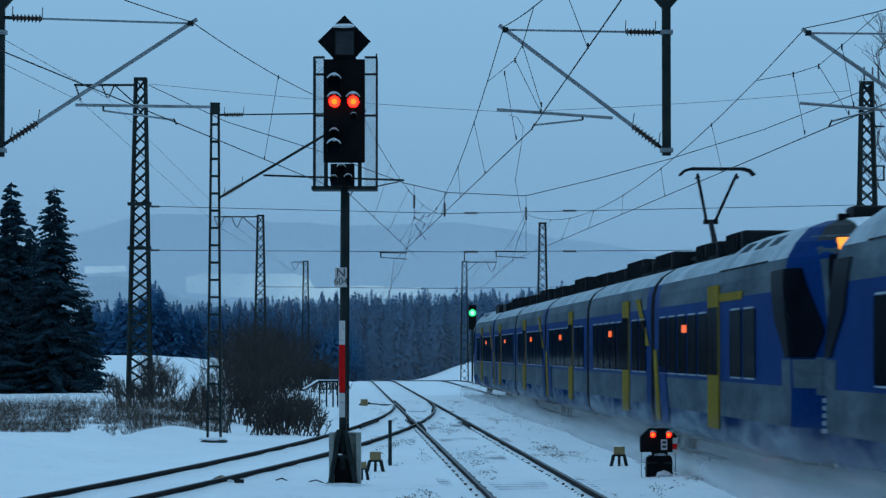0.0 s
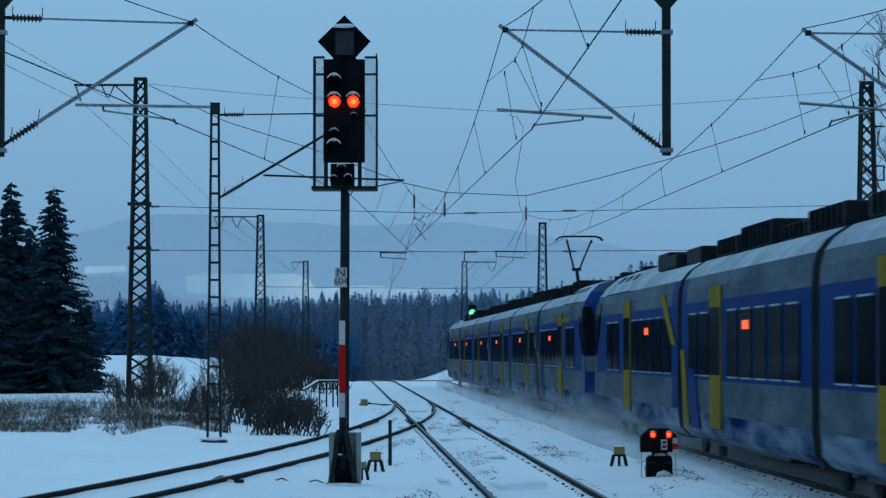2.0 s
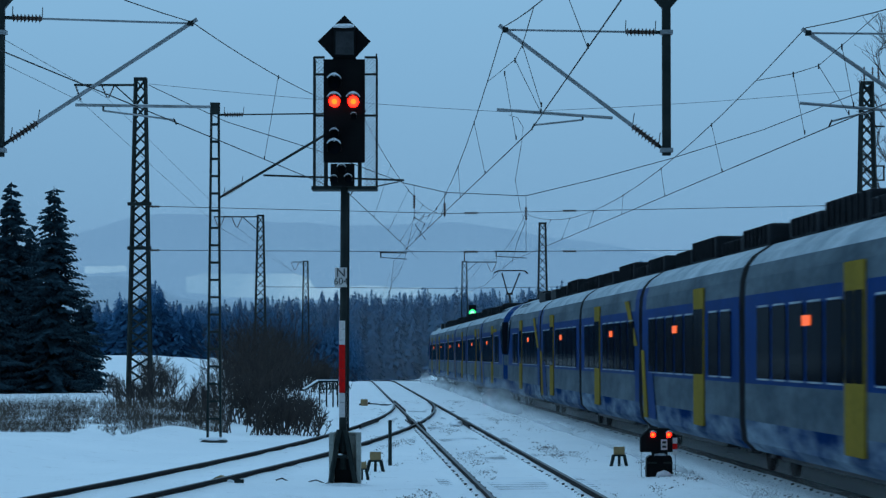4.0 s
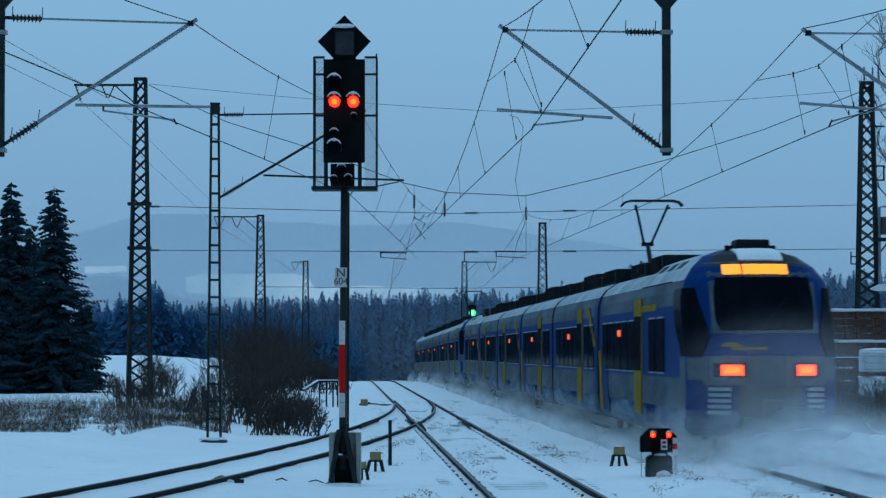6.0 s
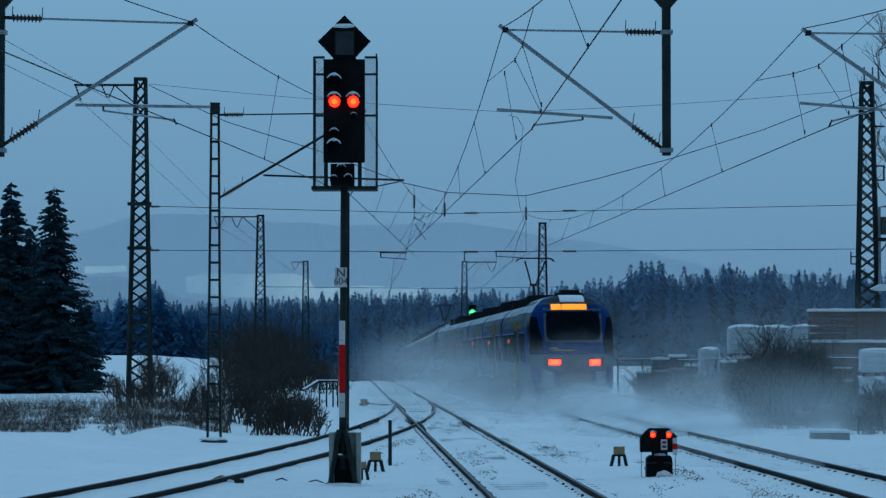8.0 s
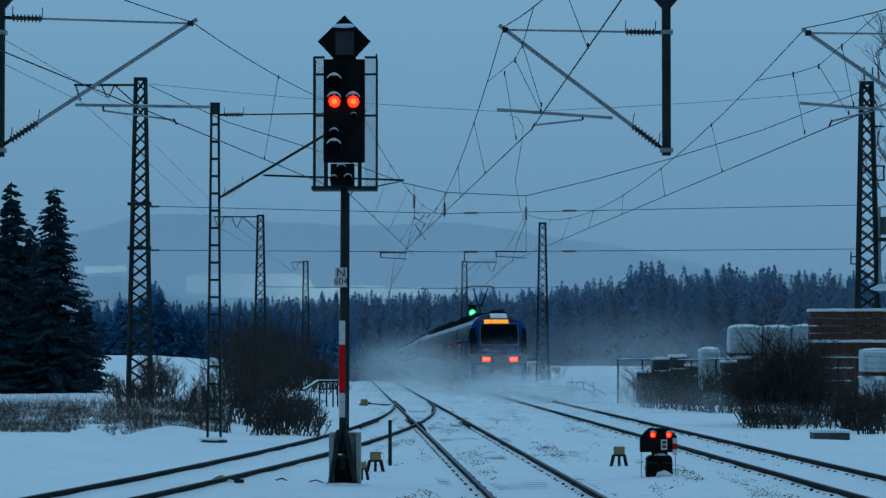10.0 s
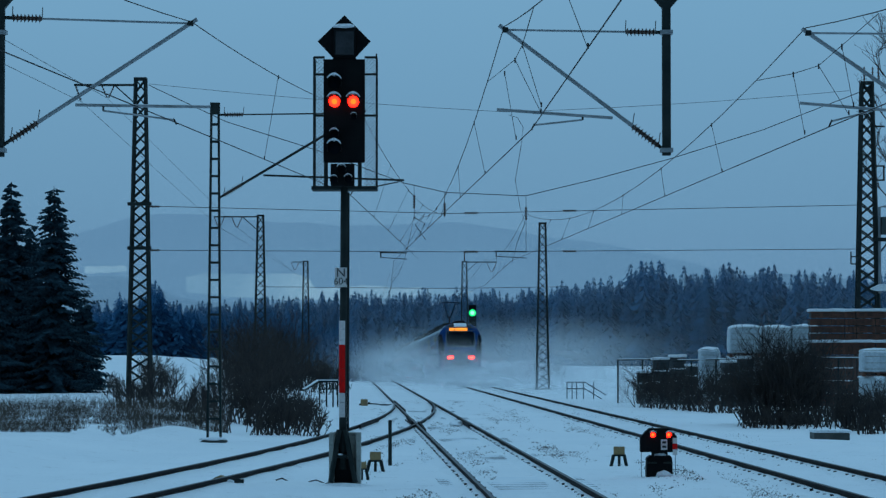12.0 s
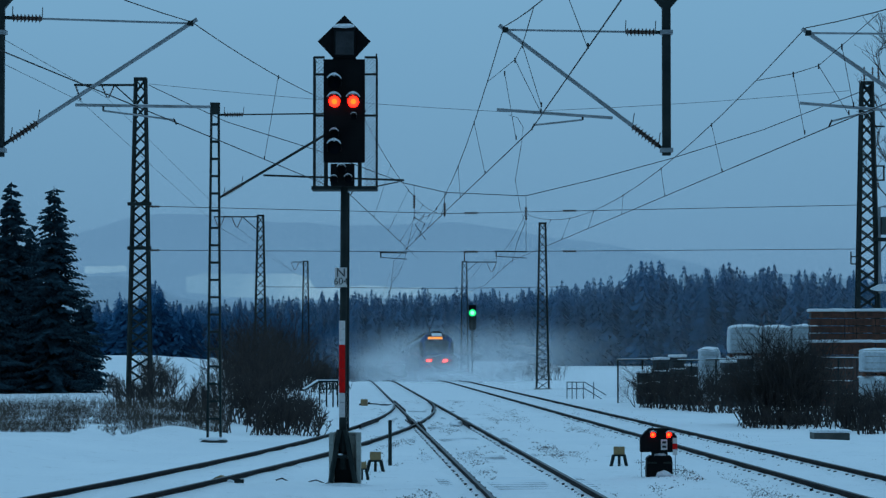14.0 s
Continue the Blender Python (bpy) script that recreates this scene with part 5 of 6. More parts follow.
def crate_stack(x, d, z, w, rows, step, seed, paint=CRATE, label="stack of brown slatted wooden crates topped with snow"):
    """A column of slatted brown crates standing one on another."""
    t = thing("crate_stack", (x, d, z), label, "crate stack", "crate stacks")
    rng = np.random.default_rng(seed)
    for r in range(rows):
        zz = z + r * step
        dx = rng.normal() * 0.012
        bm = B()
        box(bm, x - w / 2 + 0.03 + dx, x + w / 2 - 0.03 + dx, d - 0.44, d + 0.46, zz + 0.03, zz + step - 0.07)
        part("crate_core", bm, UNDER, t)
        crate = part("crate", box(B(), x - w / 2 + dx, x + w / 2 + dx, d - 0.5, d + 0.5, zz + step - 0.06, zz + step - 0.02), paint, t)
        for k in range(3):
            za = zz + 0.02 + k * step * 0.31
            part("slat", box(B(), x - w / 2 + dx, x + w / 2 + dx, d - 0.48, d - 0.45, za, za + step * 0.24), paint, crate)
        for xx in (x - w / 2 + dx, x - 0.05 + dx, x + w / 2 - 0.1 + dx):
            part("upright", box(B(), xx, xx + 0.1, d - 0.505, d - 0.482, zz + 0.01, zz + step - 0.065), paint, crate)
    bm = B()
    box(bm, x - w / 2 - 0.03, x + w / 2 + 0.03, d - 0.53, d + 0.5, z + rows * step - 0.018, z + rows * step + 0.09, 0.04)
    bmesh.ops.subdivide_edges(bm, edges=bm.edges[:], cuts=2, use_grid_fill=True)
    for v in bm.verts:
        v.co.z += 0.025 * noise.noise(v.co * 2.5)
    part("snow_cap", bm, SNOW_CAP, t, smooth=True)


d = 110
g = ground_z(15.2, 110)
for px0, px1, sd in ((1431, 1468, 1), (1469, 1491, 2), (1492, 1511, 3), (1512, 1545, 4), (1546, 1580, 5), (1581, 1615, 6)):
    w = (px1 - px0) * d / 5180
    x = ((px0 + px1) / 2 - 784) * d / 5180
    mid = 2.45
    crate_stack(x, d, g, w, 5, (mid - g) / 5 - 0.012, sd)
    crate_stack(x, d, mid, w, 4, (3.55 - mid) / 4, sd + 20)

for px0, px1, dd, rows, sd in ((1126, 1152, 121, 3, 41), (1154, 1182, 120, 4, 42), (1184, 1212, 120, 4, 43), (1213, 1234, 119, 4, 44), (1275, 1300, 113, 4, 45), (1302, 1330, 113, 4, 46)):
    x = ((px0 + px1) / 2 - 784) * dd / 5180
    crate_stack(x, dd, ground_z(x, dd), (px1 - px0) * dd / 5180, rows, 0.40 + 0.03 * (sd % 4), sd, OLD_WOOD, "stack of dark weathered crates behind the yard fence")


def concrete_block():
    x, d = 9.51, 72
    z0 = ground_z(x, d)
    t = thing("concrete_block", (x, d, z0), "low concrete cable chamber with snow on its lid", "concrete block")
    bm = B()
    box(bm, x - 0.45, x + 0.42, d - 0.4, d + 0.5, z0 - 0.2, 0.04, 0.02)
    part("block", bm, DARK_CONCRETE, t)
    bm = B()
    box(bm, x - 0.47, x + 0.46, d - 0.43, d + 0.5, 0.04, 0.11, 0.02)
    part("snow_cap", bm, SNOW_CAP, t)


concrete_block()
for px, dd, hh, st, ww, sd in ((1385, 86, 2.9, 90, 1.7, 1), (1350, 86.5, 2.3, 50, 1.3, 2), (1425, 87, 2.6, 60, 1.3, 3), (1500, 88, 1.4, 16, 1.3, 4), (1545, 84, 1.3, 14, 1.2, 5), (1322, 85, 0.9, 14, 0.9, 6), (1250, 106, 1.7, 34, 2.2, 7), (1200, 110, 1.7, 34, 2.2, 8), (1150, 113, 1.6, 30, 1.8, 9), (1290, 104, 1.7, 30, 1.9, 10), (1465, 90, 1.7, 18, 1.3, 11), (1568, 86, 1.3, 12, 1.2, 12), (1230, 108, 1.3, 24, 2.2, 13), (1175, 112, 1.4, 24, 2.2, 14), (1520, 80, 1.2, 30, 1.5, 15), (1560, 79, 1.3, 30, 1.4, 16), (1535, 77, 0.7, 26, 1.5, 17), (1335, 83, 0.7, 30, 1.3, 18), (1400, 82, 0.6, 34, 1.9, 19), (1450, 84, 0.8, 30, 1.7, 20), (1500, 80, 0.9, 26, 1.2, 21)):
    build_shrub((px - 784) * dd / 5180, dd, hh, st, ww, 400 + sd, "dark bare shrub growing before the yard fence", "yard shrubs")


def bare_tree():
    """Crown of a leafless tree whose trunk stands outside the yard mast."""
    x, d = 21.84, 140
    z0 = ground_z(x, d)
    t = thing("bare_tree", (x, d, z0), "leafless tree behind the yard mast", "tree")
    part("trunk", tube(B(), [(x, d, z0 - 0.1), (x - 0.1, d, 7), (x - 0.2, d, 14.81)], 0.22, 8, 0.08), BARK, t)
    rng = np.random.default_rng(77)
    bm = B()
    for k in range(16):
        twigs(bm, (x - 0.15, d, 8.5 + k * 0.45), 2.5, 0.6, rng, 4, 0.045)
    part("crown", bm, TWIG, t)


bare_tree()

# ---------------------------------------------------------------- the train
UNIT = 107.6
ENDCAR, MIDCAR = 20.8, 16.5
BANDS = [(-1.25, 0.40), (-1.40, 0.55), (-1.44, 0.90), (-1.44, 1.20), (-1.44, 1.50), (-1.44, 2.0), (-1.44, 2.5), (-1.44, 2.93), (-1.42, 3.2), (-1.36, 3.42), (-1.22, 3.60), (-0.95, 3.78), (-0.5, 3.88), (0, 3.90)]
CAB_BANDS = BANDS[:10] + [(-1.20, 3.66), (-0.92, 3.90), (-0.55, 4.03), (0, 4.06)]


def closed(bands):
    return bands + [(-x, z) for x, z in bands[-2::-1]]


RING, CAB_RING = closed(BANDS), closed(CAB_BANDS)
CAB_Z = [z for x, z in CAB_BANDS]
NOSE_Z = [0.4, 0.9, 1.3, 1.95, 2.35, 3.36, 3.66, 3.90, 4.03, 4.06]
NOSE_Y = [0.30, 0.14, 0.05, 0.10, 0.28, 0.85, 1.12, 1.60, 2.2, 3.0]


def band_material(i):
    """Blue skirt, silver, blue window band, silver cantrail, roof."""
    i = min(i, len(RING) - 2 - i)
    return 4 if i < 2 else 0 if i < 4 else 1 if i < 7 else 0 if i < 9 else 2


def join_rings(bm, a, b, blue=False):
    for i in range(len(a) - 1):
        f = bm.faces.new((a[i], b[i], b[i + 1], a[i + 1]))
        k = band_material(i)
        f.material_index = 1 if blue and k < 2 else k
    bm.faces.new((a[0], a[-1], b[-1], b[0])).material_index = 3


def ring_at(bm, y, ring, wide=1.0):
    return [bm.verts.new((x * wide, y, z)) for x, z in ring]


def cab_half(z):
    return float(np.interp(z, CAB_Z, [-x for x, z in CAB_BANDS]))


def cab_point(p, z, proud=0.0):
    """A point on the driver's end. p: 0 in the middle, 1 where the front meets the side, above 1 on along the side."""
    def at(p, z):
        u = min(1.0, abs(p))
        y = float(np.interp(z, NOSE_Z, NOSE_Y)) + 1.45 * u ** 2.6 + 1.5 * max(0.0, abs(p) - 1)
        return Vector((math.copysign(u * cab_half(z), p), y, z))
    q = at(p, z)
    if proud:
        n = (at(p + 0.02, z) - at(p - 0.02, z)).cross(at(p, z + 0.02) - at(p, z - 0.02)).normalized()
        q += n * proud
    return q


def cab_shell(bm, ln):
    """The driver's end: a bowed, raked front that runs into the body's sides, a tall roof fairing, then the plain body."""
    us = [math.copysign(abs(k / 9) ** 0.8, k) for k in range(-9, 10)]
    grid = []
    for z in CAB_Z[:-1]:
        grid.append([bm.verts.new(cab_point(u, z)) for u in us])
    peak = bm.verts.new(cab_point(0, CAB_Z[-1]))
    for k, (a, b) in enumerate(zip(grid, grid[1:])):
        for i in range(len(us) - 1):
            f = bm.faces.new((a[i], a[i + 1], b[i + 1], b[i]))
            f.material_index = 4 if k < 2 else 5 if k > 9 and 1 < i < len(us) - 3 else 1
    for i in range(len(us) - 1):
        bm.faces.new((grid[-1][i], grid[-1][i + 1], peak)).material_index = 5
    first = [row[0] for row in grid] + [peak] + [row[-1] for row in grid[::-1]]
    rings = [first, ring_at(bm, 4.4, CAB_RING), ring_at(bm, 9.8, CAB_RING), ring_at(bm, 11.3, RING), ring_at(bm, ln - 1.3, RING), ring_at(bm, ln - 0.35, RING, 0.995)]
    for k, (a, b) in enumerate(zip(rings, rings[1:])):
        join_rings(bm, a, b, blue=k == 4)
    bm.faces.new(rings[-1][::-1]).material_index = 3


def cab_panel(name, z0, z1, p0, p1, mat, proud, parent, label="", nz=6, nx=8):
    """A plate that follows the driver's end; p0 and p1 are its edges at the height z, in metres from the middle or as functions."""
    bm = B()
    outer, inner = [], []
    for j in range(nz + 1):
        z = z0 + (z1 - z0) * j / nz
        a = p0(z) if callable(p0) else p0 / cab_half(z)
        b = p1(z) if callable(p1) else p1 / cab_half(z)
        outer.append([bm.verts.new(cab_point(a + (b - a) * i / nx, z, proud)) for i in range(nx + 1)])
        inner.append([bm.verts.new(cab_point(a + (b - a) * i / nx, z, -0.03)) for i in range(nx + 1)])
    for j in range(nz):
        for i in range(nx):
            bm.faces.new((outer[j][i], outer[j][i + 1], outer[j + 1][i + 1], outer[j + 1][i]))
            bm.faces.new((inner[j][i], inner[j + 1][i], inner[j + 1][i + 1], inner[j][i + 1]))
    for j in range(nz):
        for i in (0, nx):
            bm.faces.new((outer[j][i], outer[j + 1][i], inner[j + 1][i], inner[j][i]))
    for i in range(nx):
        for j in (0, nz):
            bm.faces.new((outer[j][i], outer[j][i + 1], inner[j][i + 1], inner[j][i]))
    return sub(name, mesh_of(name, bm, [mat]), parent, (0, 0, 0), 0, label)


def mesh_of(name, bm, mats):
    me = bpy.data.meshes.new(name)
    bmesh.ops.recalc_face_normals(bm, faces=bm.faces[:])
    bm.to_mesh(me)
    bm.free()
    for mt in mats:
        me.materials.append(mt)
    return me


TRAIN_MATS = [SILVER, BLUE, SILVER_TOP, UNDER, SKIRT, ROOFBOX]


def sub(name, me, parent, at=(0, 0, 0), rz=0, label=""):
    ob = new(name, me)
    ob.parent = parent
    ob.location = at
    ob.rotation_euler = (0, 0, radians(rz))
    return tagged(ob, label)


def side_panel(w, z0, z1, mat, name, bevel=0.05, thick=0.02):
    """A flat panel for the train's side, with rounded corners; thin in x."""
    bm = B()
    pts = []
    for cx, cz, a0 in ((w / 2 - bevel, z1 - bevel, 0), (-w / 2 + bevel, z1 - bevel, 90), (-w / 2 + bevel, z0 + bevel, 180), (w / 2 - bevel, z0 + bevel, 270)):
        for k in range(4):
            a = radians(a0 + k * 30)
            pts.append((cx + bevel * math.cos(a), cz + bevel * math.sin(a)))
    prism(bm, pts, -thick / 2, thick / 2)
    bmesh.ops.rotate(bm, verts=bm.verts, matrix=Matrix.Rotation(radians(90), 3, "Z"))
    return mesh_of(name, bm, [mat])


def slanted(name, pts, mat):
    bm = B()
    prism(bm, pts, -0.004, 0.004)
    bmesh.ops.rotate(bm, verts=bm.verts, matrix=Matrix.Rotation(radians(90), 3, "Z"))
    return mesh_of(name, bm, [mat])


def build_unit():
    unit = thing("train_unit", (0, 0, 0), "blue and silver electric multiple-unit train with yellow doors", "train", "coupled train units")
    win = side_panel(1.36, 1.60, 2.70, GLASS, "window", 0.08)
    strip = side_panel(1.1, 2.71, 2.74, SILVER_TOP, "window_strip", 0.005)
    sill = side_panel(1.25, 1.565, 1.59, SILVER_TOP, "window_sill", 0.005)
    door = side_panel(1.5, 0.66, 3.18, YELLOW, "door", 0.05, 0.03)
    door_win = side_panel(0.66, 1.60, 2.80, GLASS, "pane", 0.06, 0.012)
    amber = side_panel(0.75, 2.38, 2.53, AMBER, "destination_display", 0.02, 0.012)
    stripe_up = slanted("stripe", [(2.5, 3.18), (3.4, 3.18), (1.25, 2.15), (0.5, 2.15)], YELLOW)
    stripe_low = slanted("stripe", [(-0.35, 2.05), (-0.95, 2.05), (-1.75, 0.6), (-0.95, 0.6)], YELLOW)
    blue_low = slanted("stripe", [(-1.3, 1.72), (-2.6, 1.72), (-3.4, 0.6), (-2.1, 0.6)], BLUE)
    bm = B()
    for s in (-1, 1):
        tube(bm, [(s * 0.70, 0, 0.42), (s * 0.80, 0, 0.42)], 0.42, 18)
    tube(bm, [(-0.7, 0, 0.42), (0.7, 0, 0.42)], 0.08, 8)
    wheelset = mesh_of("wheelset", bm, [RAIL])
    bm = B()
    for s in (-1, 1):
        box(bm, s * 1.0 - 0.08, s * 1.0 + 0.08, -1.7, 1.7, 0.42, 0.62, 0.03)
        for yy in (-1.35, 1.35):
            box(bm, s * 1.02 - 0.12, s * 1.02 + 0.12, yy - 0.2, yy + 0.2, 0.3, 0.68, 0.03)
        tube(bm, [(s * 1.05, 0, 0.45), (s * 1.05, 0, 0.85)], 0.16, 10)
    box(bm, -1.0, 1.0, -0.25, 0.25, 0.45, 0.65)
    bogie = mesh_of("bogie", bm, [UNDER])
    edges = [0, ENDCAR] + [ENDCAR + MIDCAR * k for k in range(1, 5)] + [UNIT]
    rng = np.random.default_rng(8)

    def fit_side(car, y, me, name, x=1.452, label=""):
        for s in (-1, 1):
            sub(name, me, car, (s * x, y, 0), 0 if s > 0 else 180, label)

    for c in range(6):
        y0, y1 = edges[c], edges[c + 1]
        end = c in (0, 5)
        bm = B()
        ln = y1 - y0
        if end:
            cab_shell(bm, ln)
        else:
            rings = [ring_at(bm, 0.35, RING, 0.995), ring_at(bm, 1.2, RING), ring_at(bm, ln - 1.2, RING), ring_at(bm, ln - 0.35, RING, 0.995)]
            for k, (a, b) in enumerate(zip(rings, rings[1:])):
                join_rings(bm, a, b, blue=(k == 0 and c in (1, 3)) or (k == 2 and c in (2, 4)))
            bm.faces.new(rings[0]).material_index = 3
            bm.faces.new(rings[-1][::-1]).material_index = 3
        car = sub("car_body", mesh_of("car_body", bm, TRAIN_MATS), unit, (0, y0, 0) if c != 5 else (0, UNIT, 0), 180 if c == 5 else 0)
        if end:
            # glazing, display and lamps of the driver's end
            cab_panel("windscreen_surround", 2.36, 3.74, -1.0, 1.0, SILVER, 0.012, car, "pale frame round the windscreen")
            cab_panel("windscreen", 2.42, 3.42, lambda z: -0.93 / 1.44 + 0.05 * max(0, 2.62 - z) / 0.2, lambda z: 0.93 / 1.44 - 0.05 * max(0, 2.62 - z) / 0.2, GLASS, 0.03, car, "dark curved windscreen", nx=12)
            cab_panel("wiper", 2.46, 3.0, lambda z: -0.1 + (z - 2.46) * 0.6, lambda z: -0.075 + (z - 2.46) * 0.6, BLACK, 0.05, car, nx=1)
            cab_panel("destination_display", 3.49, 3.67, -0.74, -0.42, ORANGE, 0.03, car, "glowing orange destination display", 2, 4)
            cab_panel("destination_display", 3.49, 3.67, -0.39, 0.46, ORANGE, 0.03, car, "glowing orange destination display", 2, 6)
            cab_panel("dome_snow", 3.76, 4.0, -0.42, 0.42, SNOW_CAP, 0.03, car, "snow stuck to the roof dome")
            cab_panel("front_panel", 1.38, 1.93, -1.16, 1.16, SILVER, 0.012, car, "silver lower front panel")
            cab_panel("coupler_bay", 0.55, 1.36, -0.58, 0.58, UNDER, 0.012, car, "dark coupler bay")
            for za, zb, xa, xb in ((2.11, 2.15, -0.86, -0.55), (2.15, 2.19, -0.8, -0.6), (2.05, 2.10, -0.70, -0.06)):
                cab_panel("emblem_bar", za, zb, xa, xb, YELLOW, 0.008, car, "yellow emblem bar", 1, 4)
            for s in (-1, 1):
                cab_panel("lamp_surround", 1.54, 1.80, s * 0.44, s * 1.0, BLACK, 0.022, car)
                if c == 0:
                    cab_panel("tail_lamp", 1.57, 1.76, s * 0.50, s * 0.87, TAIL, 0.034, car, "glowing red tail lamp", 2, 3)
                    cab_panel("lamp_core", 1.61, 1.72, s * 0.56, s * 0.80, LAMP_CORE, 0.04, car, "", 2, 3)
                for k in range(5):
                    cab_panel("grille_slat", 0.84 + k * 0.11, 0.90 + k * 0.11, s * 0.72, s * 1.08, SILVER_TOP, 0.03, car, "", 1, 3)
                cab_panel("cab_side_window", 1.93, 3.24, lambda z: s * float(np.interp(z, (1.93, 2.3, 3.24), (0.82, 0.72, 0.87))), lambda z: s * (1.3 + 0.55 * min(1, (z - 1.93) / 0.6)), GLASS, 0.03, car, "dark cab side window", 10, 14)
                cab_panel("cheek_panel", 1.48, 1.90, lambda z: s * 0.76, lambda z: s * 1.55, SILVER, 0.012, car, "silver panel below the cab window")
                b2 = B()
                tube(b2, [(s * 1.37, 4.4, 3.43), (s * 1.37, 10.2, 3.43)], 0.012, 5)
                sub("gutter", mesh_of("gutter", b2, [BLACK]), car)
            b2 = B()
            tube(b2, [(0, -0.25, 0.95), (0, 0.3, 0.95)], 0.13, 10)
            box(b2, -0.2, 0.2, -0.33, -0.2, 0.78, 1.12, 0.03)
            sub("coupler", mesh_of("coupler", b2, [UNDER]), car)
            b2 = B()
            box(b2, -0.34, 0.34, 2.5, 3.2, 4.0, 4.22, 0.05)
            beam(b2, (-0.5, 2.9, 4.06), (0.5, 2.9, 4.06), 0.12, 0.1)
            sub("roof_horn_box", mesh_of("roof_horn_box", b2, [ROOFBOX]), car)
            # louvres in the sloping sides of the roof fairing
            for k in range(3):
                for s in (-1, 1):
                    b2 = B()
                    for q in range(7):
                        ya = 4.9 + k * 1.7 + q * 0.14
                        beam(b2, (s * 1.14, ya, 3.71), (s * 0.97, ya, 3.86), 0.05, 0.02)
                    tagged(sub("louvre", mesh_of("louvre", b2, [SILVER]), car), kind="stuff")
            boxes = [(11.5, 13.6, 0.24), (14.0, 15.6, 0.14), (16.2, 18.6, 0.20)]
            doors = [10.4]
            if c == 0:
                sub("stripe", slanted("stripe", [(0.6, 2.88), (3.6, 2.88), (3.8, 3.02), (0.6, 3.02)], YELLOW), car, (-1.452, 10.4, 0), 180)
        else:
            boxes = [(1.2, 4.6, 0.22), (5.0, 7.6, 0.12), (8.2, 12.0, 0.28), (12.5, 15.4, 0.18)]
            doors = [5.7 if c < 3 else 10.8]
        for ya, yb, h in boxes:
            b2 = B()
            w = 0.72 + 0.2 * rng.random()
            box(b2, -w, w, ya, yb, 3.82, 3.98 + h, 0.05)
            for k in range(int((yb - ya) / 0.5)):
                beam(b2, (-w - 0.03, ya + 0.3 + k * 0.5, 3.85), (-w - 0.03, ya + 0.3 + k * 0.5, 3.95 + h), 0.06)
            sub("roof_box", mesh_of("roof_box", b2, [ROOFBOX]), car)
        for y in doors:
            for s in (-1, 1):
                dr = sub("door", door, car, (s * 1.455, y, 0), 0 if s > 0 else 180, "yellow sliding door")
                for q in (-0.355, 0.355):
                    sub("pane", door_win, dr, (0.016, q, 0))
        y = 5.9 if end else 2.0
        while y < ln - 1.3:
            if min(abs(y - q) for q in doors) > 1.6:
                fit_side(car, y, win, "window")
                fit_side(car, y, sill, "window_sill")
                fit_side(car, y, strip, "window_strip")
                y += 1.66
            else:
                y += 0.2
        fit_side(car, doors[0] + (4.4 if end else 3.9 if c < 3 else -3.9), amber, "destination_display", 1.468, "small amber side display")
        b2 = B()
        box(b2, -1.15, 1.15, 4.2, ln - 2.4, 0.30, 0.56, 0.04)
        sub("underfloor_gear", mesh_of("underfloor_gear", b2, [UNDER]), car)
    for k in range(1, 6):
        b2 = B()
        for q in range(5):
            yy = edges[k] - 0.33 + q * 0.14
            prism(b2, [(x * 0.95, 0.5 + (z - 0.5) * 0.975) for x, z in RING], yy, yy + 0.09)
        sub("gangway_bellows", mesh_of("gangway_bellows", b2, [ROOFBOX]), unit)
    for k in (1, 3, 5):
        for s in (-1, 1):
            for name, me in (("upper_stripe", stripe_up), ("lower_stripe", stripe_low), ("blue_panel", blue_low)):
                sub(name, me, unit, (s * (1.4515 if me.name.startswith("blue") else 1.458), edges[k], 0))
    for y in [3.9] + [e for e in edges[1:-1]] + [UNIT - 3.9]:
        bg = sub("bogie", bogie, unit, (0, y, 0))
        for s in (-1.35, 1.35):
            sub("wheelset", wheelset, bg, (0, s, 0))
    # pantograph, raised
    yb = 21.4
    b2 = B()
    for s in (-1, 1):
        beam(b2, (s * 0.45, yb - 0.5, 4.02), (s * 0.45, yb + 0.9, 4.02), 0.07)
        ribbed(b2, (s * 0.45, yb - 0.4, 3.84), (s * 0.45, yb - 0.4, 4.02), 0.08, 2)
        ribbed(b2, (s * 0.45, yb + 0.8, 3.84), (s * 0.45, yb + 0.8, 4.02), 0.08, 2)
    beam(b2, (-0.45, yb - 0.3, 4.03), (0.45, yb - 0.3, 4.03), 0.07)
    panto = sub("pantograph", mesh_of("pantograph", b2, [ROOFBOX]), unit, label="raised dark pantograph")
    b2 = B()
    tube(b2, [(0, yb - 0.3, 4.05), (0.0, yb + 0.9, 4.85)], 0.07, 8, 0.055)
    beam(b2, (-0.16, yb + 0.9, 4.85), (0.16, yb + 0.9, 4.85), 0.1)
    sub("lower_arm", mesh_of("lower_arm", b2, [ROOFBOX]), panto)
    b2 = B()
    for s in (-1, 1):
        tube(b2, [(s * 0.09, yb + 0.9, 4.85), (s * 0.42, yb - 0.2, 5.82)], 0.035, 6)
    sub("upper_arm", mesh_of("upper_arm", b2, [ROOFBOX]), panto)
    b2 = B()
    for q in (-0.18, 0.18):
        tube(b2, [(-0.80, yb - 0.2 + q, 5.80), (-0.70, yb - 0.2 + q, 5.90), (-0.55, yb - 0.2 + q, 5.94), (0.55, yb - 0.2 + q, 5.94), (0.70, yb - 0.2 + q, 5.90), (0.80, yb - 0.2 + q, 5.80)], 0.028, 6)
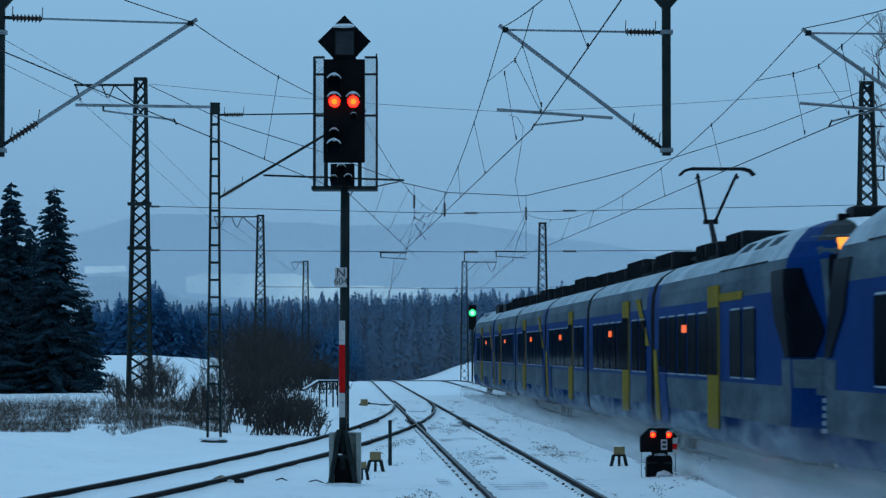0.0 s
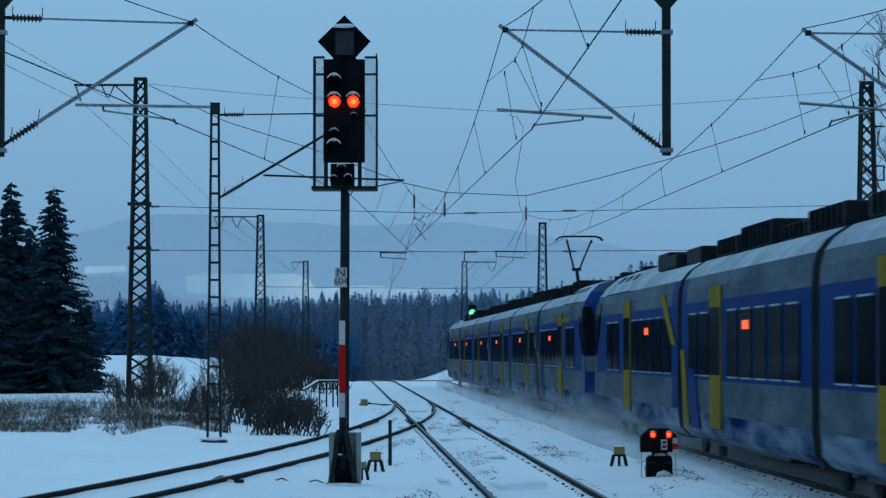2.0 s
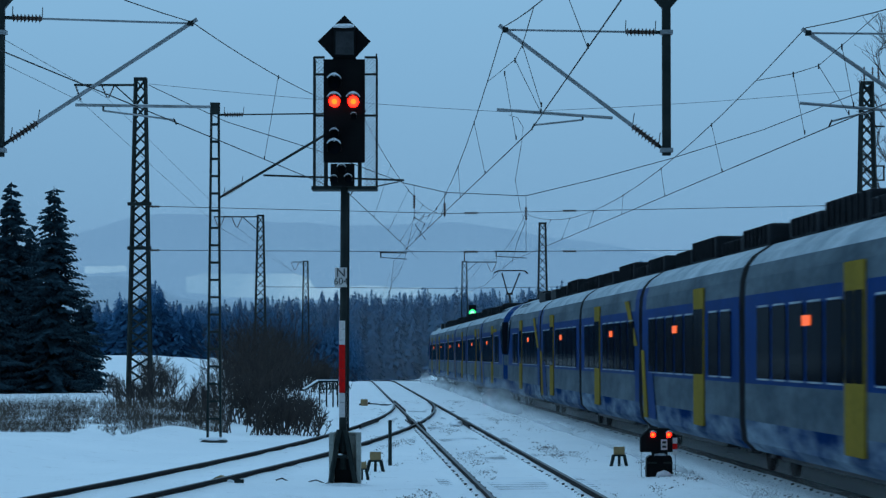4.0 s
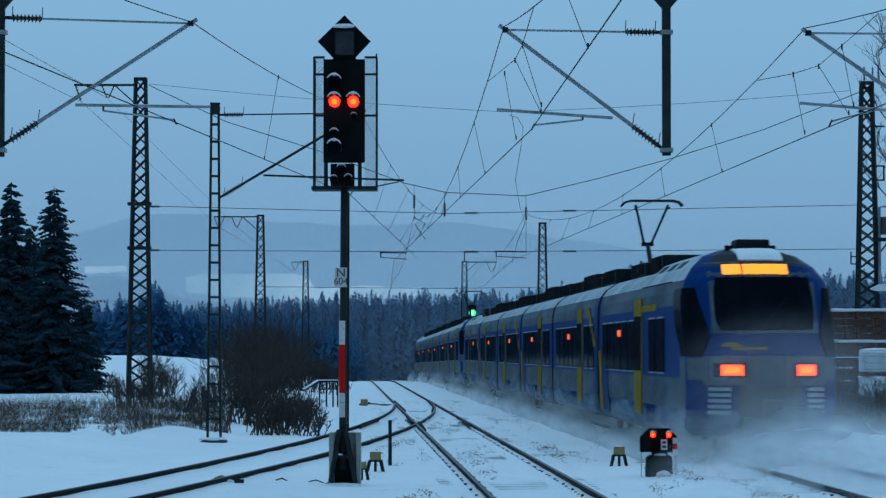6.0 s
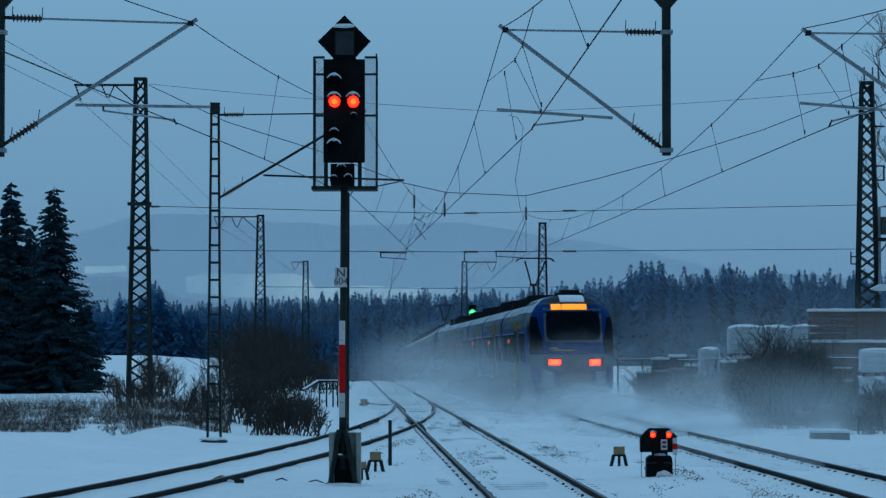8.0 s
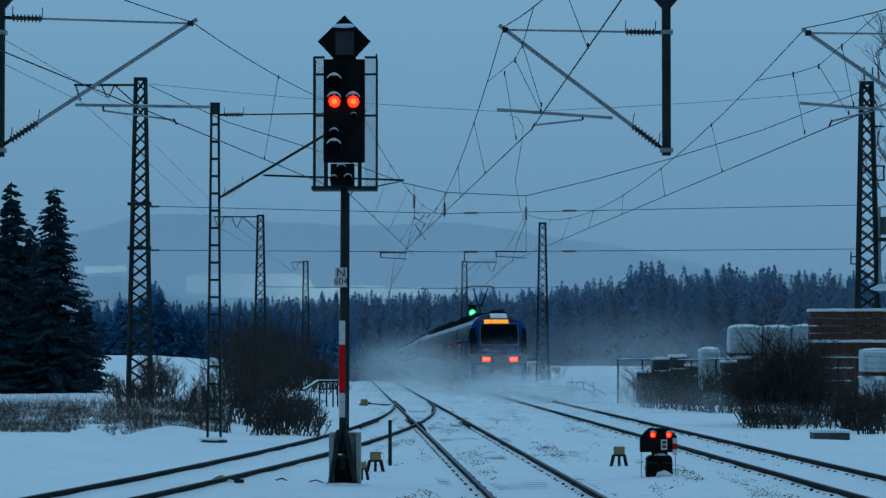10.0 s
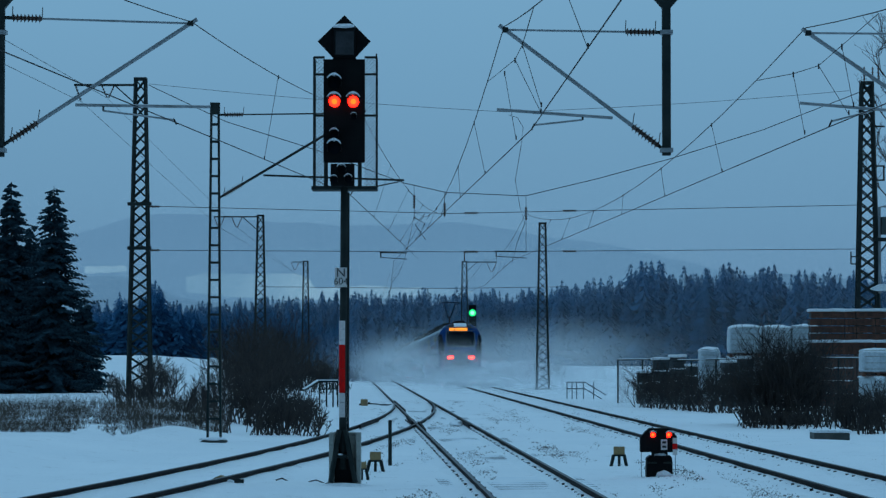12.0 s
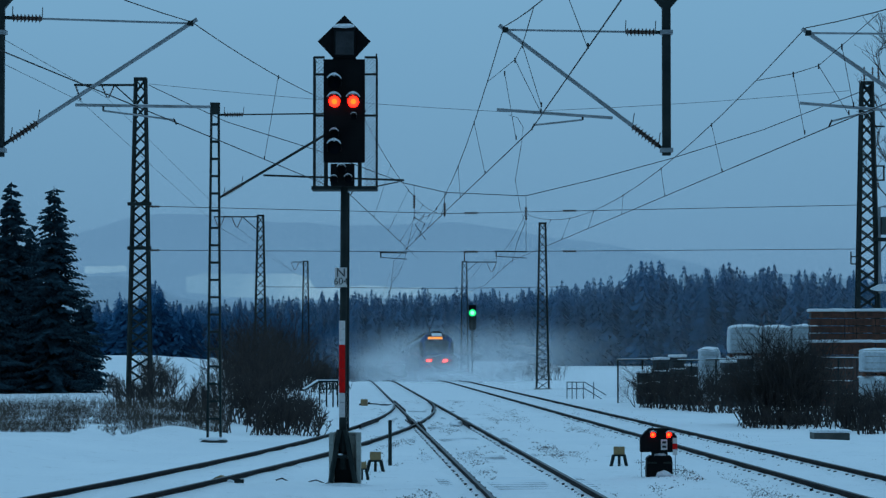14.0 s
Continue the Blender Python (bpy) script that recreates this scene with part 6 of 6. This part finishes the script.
    for s in (-0.42, 0.42):
        beam(b2, (s, yb - 0.4, 5.75), (s, yb, 5.75), 0.05)
    sub("contact_strips", mesh_of("contact_strips", b2, [ROOFBOX]), panto)
    return unit


rear_unit = build_unit()
lead_unit = copy_thing(rear_unit, Matrix())
tagged(lead_unit, "blue and silver electric train unit coupled ahead")
tagged(rear_unit, "blue and silver electric train unit showing red tail lamps")


def puff(sx, sy, sz, seed, material):
    """A puff of blown powder snow: a soft round body of unit size, stretched."""
    bm = B()
    lump(bm, 0, 0, 0, 1, 1, 1, 0.0, 4, seed)
    me = mesh_of("powder_snow_puff", bm, [material])
    me.polygons.foreach_set("use_smooth", [True] * len(me.polygons))
    ob = new("powder_snow_puff", me)
    ob.scale = (sx, sy, sz)
    return tagged(ob, "soft cloud of powder snow whirled up by the train", "snow cloud", "blown snow", "stuff")


# (distance ahead of the train's tail, sideways, height, half sizes, share of the train's pace, how deep it starts)
PUFFS = [(-3, 0, -0.1, 3.0, 8, 1.5, 1, 0, "thick"), (-1.5, -0.3, 0.3, 2.7, 4, 1.35, 1, 0, "thick"), (-6, -0.5, 1.2, 7, 6, 3.4, 1, -9, "dense"), (16, -1.5, 2.0, 5.5, 14, 3.2, 1, -9, "dense"), (-15, 0.3, -0.1, 4.4, 12, 1.4, 1, 0, "thick"), (-33, 0.8, -0.2, 5.0, 15, 1.2, 1, 0, "low"),
         (-12, 4.2, 0.1, 3.6, 13, 2.1, 1, 0, "dense"), (-32, 4.6, 0.0, 3.4, 15, 1.7, 1, 0, "faint"),
         (6, -1.35, -0.1, 0.8, 16, 1.1, 1, -1.0, "side"), (24, -1.35, 0.0, 0.8, 20, 1.2, 1, -1.0, "side"), (46, -1.35, 0.0, 0.8, 24, 1.3, 1, -1.0, "side"), (72, -1.4, 0.0, 0.8, 26, 1.4, 1, -1.0, "side"), (100, -1.4, 0.0, 0.8, 28, 1.3, 1, 0, "side"), (130, -1.4, 0.0, 0.8, 30, 1.2, 1, 0, "side"), (165, -1.4, 0.0, 0.8, 32, 1.1, 1, 0, "side"), (200, -1.4, 0.0, 0.8, 30, 1.1, 1, 0, "side"),
         (14, 4.5, -0.2, 4.8, 18, 1.4, 0.58, 0, "faint"),
         (2, -4.2, 0.6, 4.8, 16, 2.7, 1, -6.5, "dense"), (-26, 1.0, 0.2, 8, 14, 1.8, 1, -5.0, "faint"), (-2.2, 0, 1.6, 2.6, 1.6, 1.4, 1, 0, "faint"), (30, 6, 2.4, 15, 30, 4.2, 1, -9, "low"), (4, 7, 1.6, 8, 16, 3.4, 1, -7, "faint"), (70, 2, 2.5, 18, 30, 4.5, 1, -9, "low"), (28, -4.4, 0.8, 5.2, 22, 3.1, 1, -7.5, "dense"), (-14, 6.0, 0.8, 5.0, 14, 3.0, 1, -6.5, "faint"), (-18, -1.0, 0.5, 8, 18, 2.2, 1, -6.5, "faint")]
AIR = {"thick": POWDER, "low": POWDER_THIN, "side": POWDER_LOW, "dense": POWDER_DENSE, "faint": POWDER_FAINT}
CLOUDS = [puff(p[3], p[4], p[5], i, AIR[p[8]]) for i, p in enumerate(PUFFS)]
mist = puff(190, 18, 34, 40, THIN_MIST)
mist.name = "mist_bank"
mist.location = (10, 440, 2)
tagged(mist, "thin grey evening mist before the forest", "mist", "", "stuff")


def tail_at(t):
    """How far along the track the train's tail is at t seconds: it pulls away ever faster."""
    return -65.99 + 17.27 * t + 0.5576 * t * t - 0.01315 * t ** 3


def on_track(y, side=0.0, z=0.0):
    turn = math.degrees(math.atan(-LEAN))
    tip = math.degrees(math.atan((fall(y) - fall(y + 107)) / 107))
    return pose(centre_right(y) + side, y, z - fall(y), tip, 0, turn)


def rise_of(depth, t):
    """Snow beside the wheels whirls up first, the cloud behind the tail later, the haze beyond it last."""
    return smooth(3.0, 5.6, t) if depth > -2 else smooth(4.2, 7.4, t) if depth > -8 else smooth(8.2, 13.0, t)


def motions():
    times = [i * 0.5 for i in range(29)]
    walk(rear_unit, [(t, on_track(tail_at(t))) for t in times])
    walk(lead_unit, [(t, on_track(tail_at(t) + UNIT)) for t in times])
    for ob, p in zip(CLOUDS, PUFFS):
        walk(ob, [(t, on_track(tail_at(t) * p[6] + p[0], p[1], p[2] + p[7] * (1 - rise_of(p[7], t)))) for t in times])


motions()
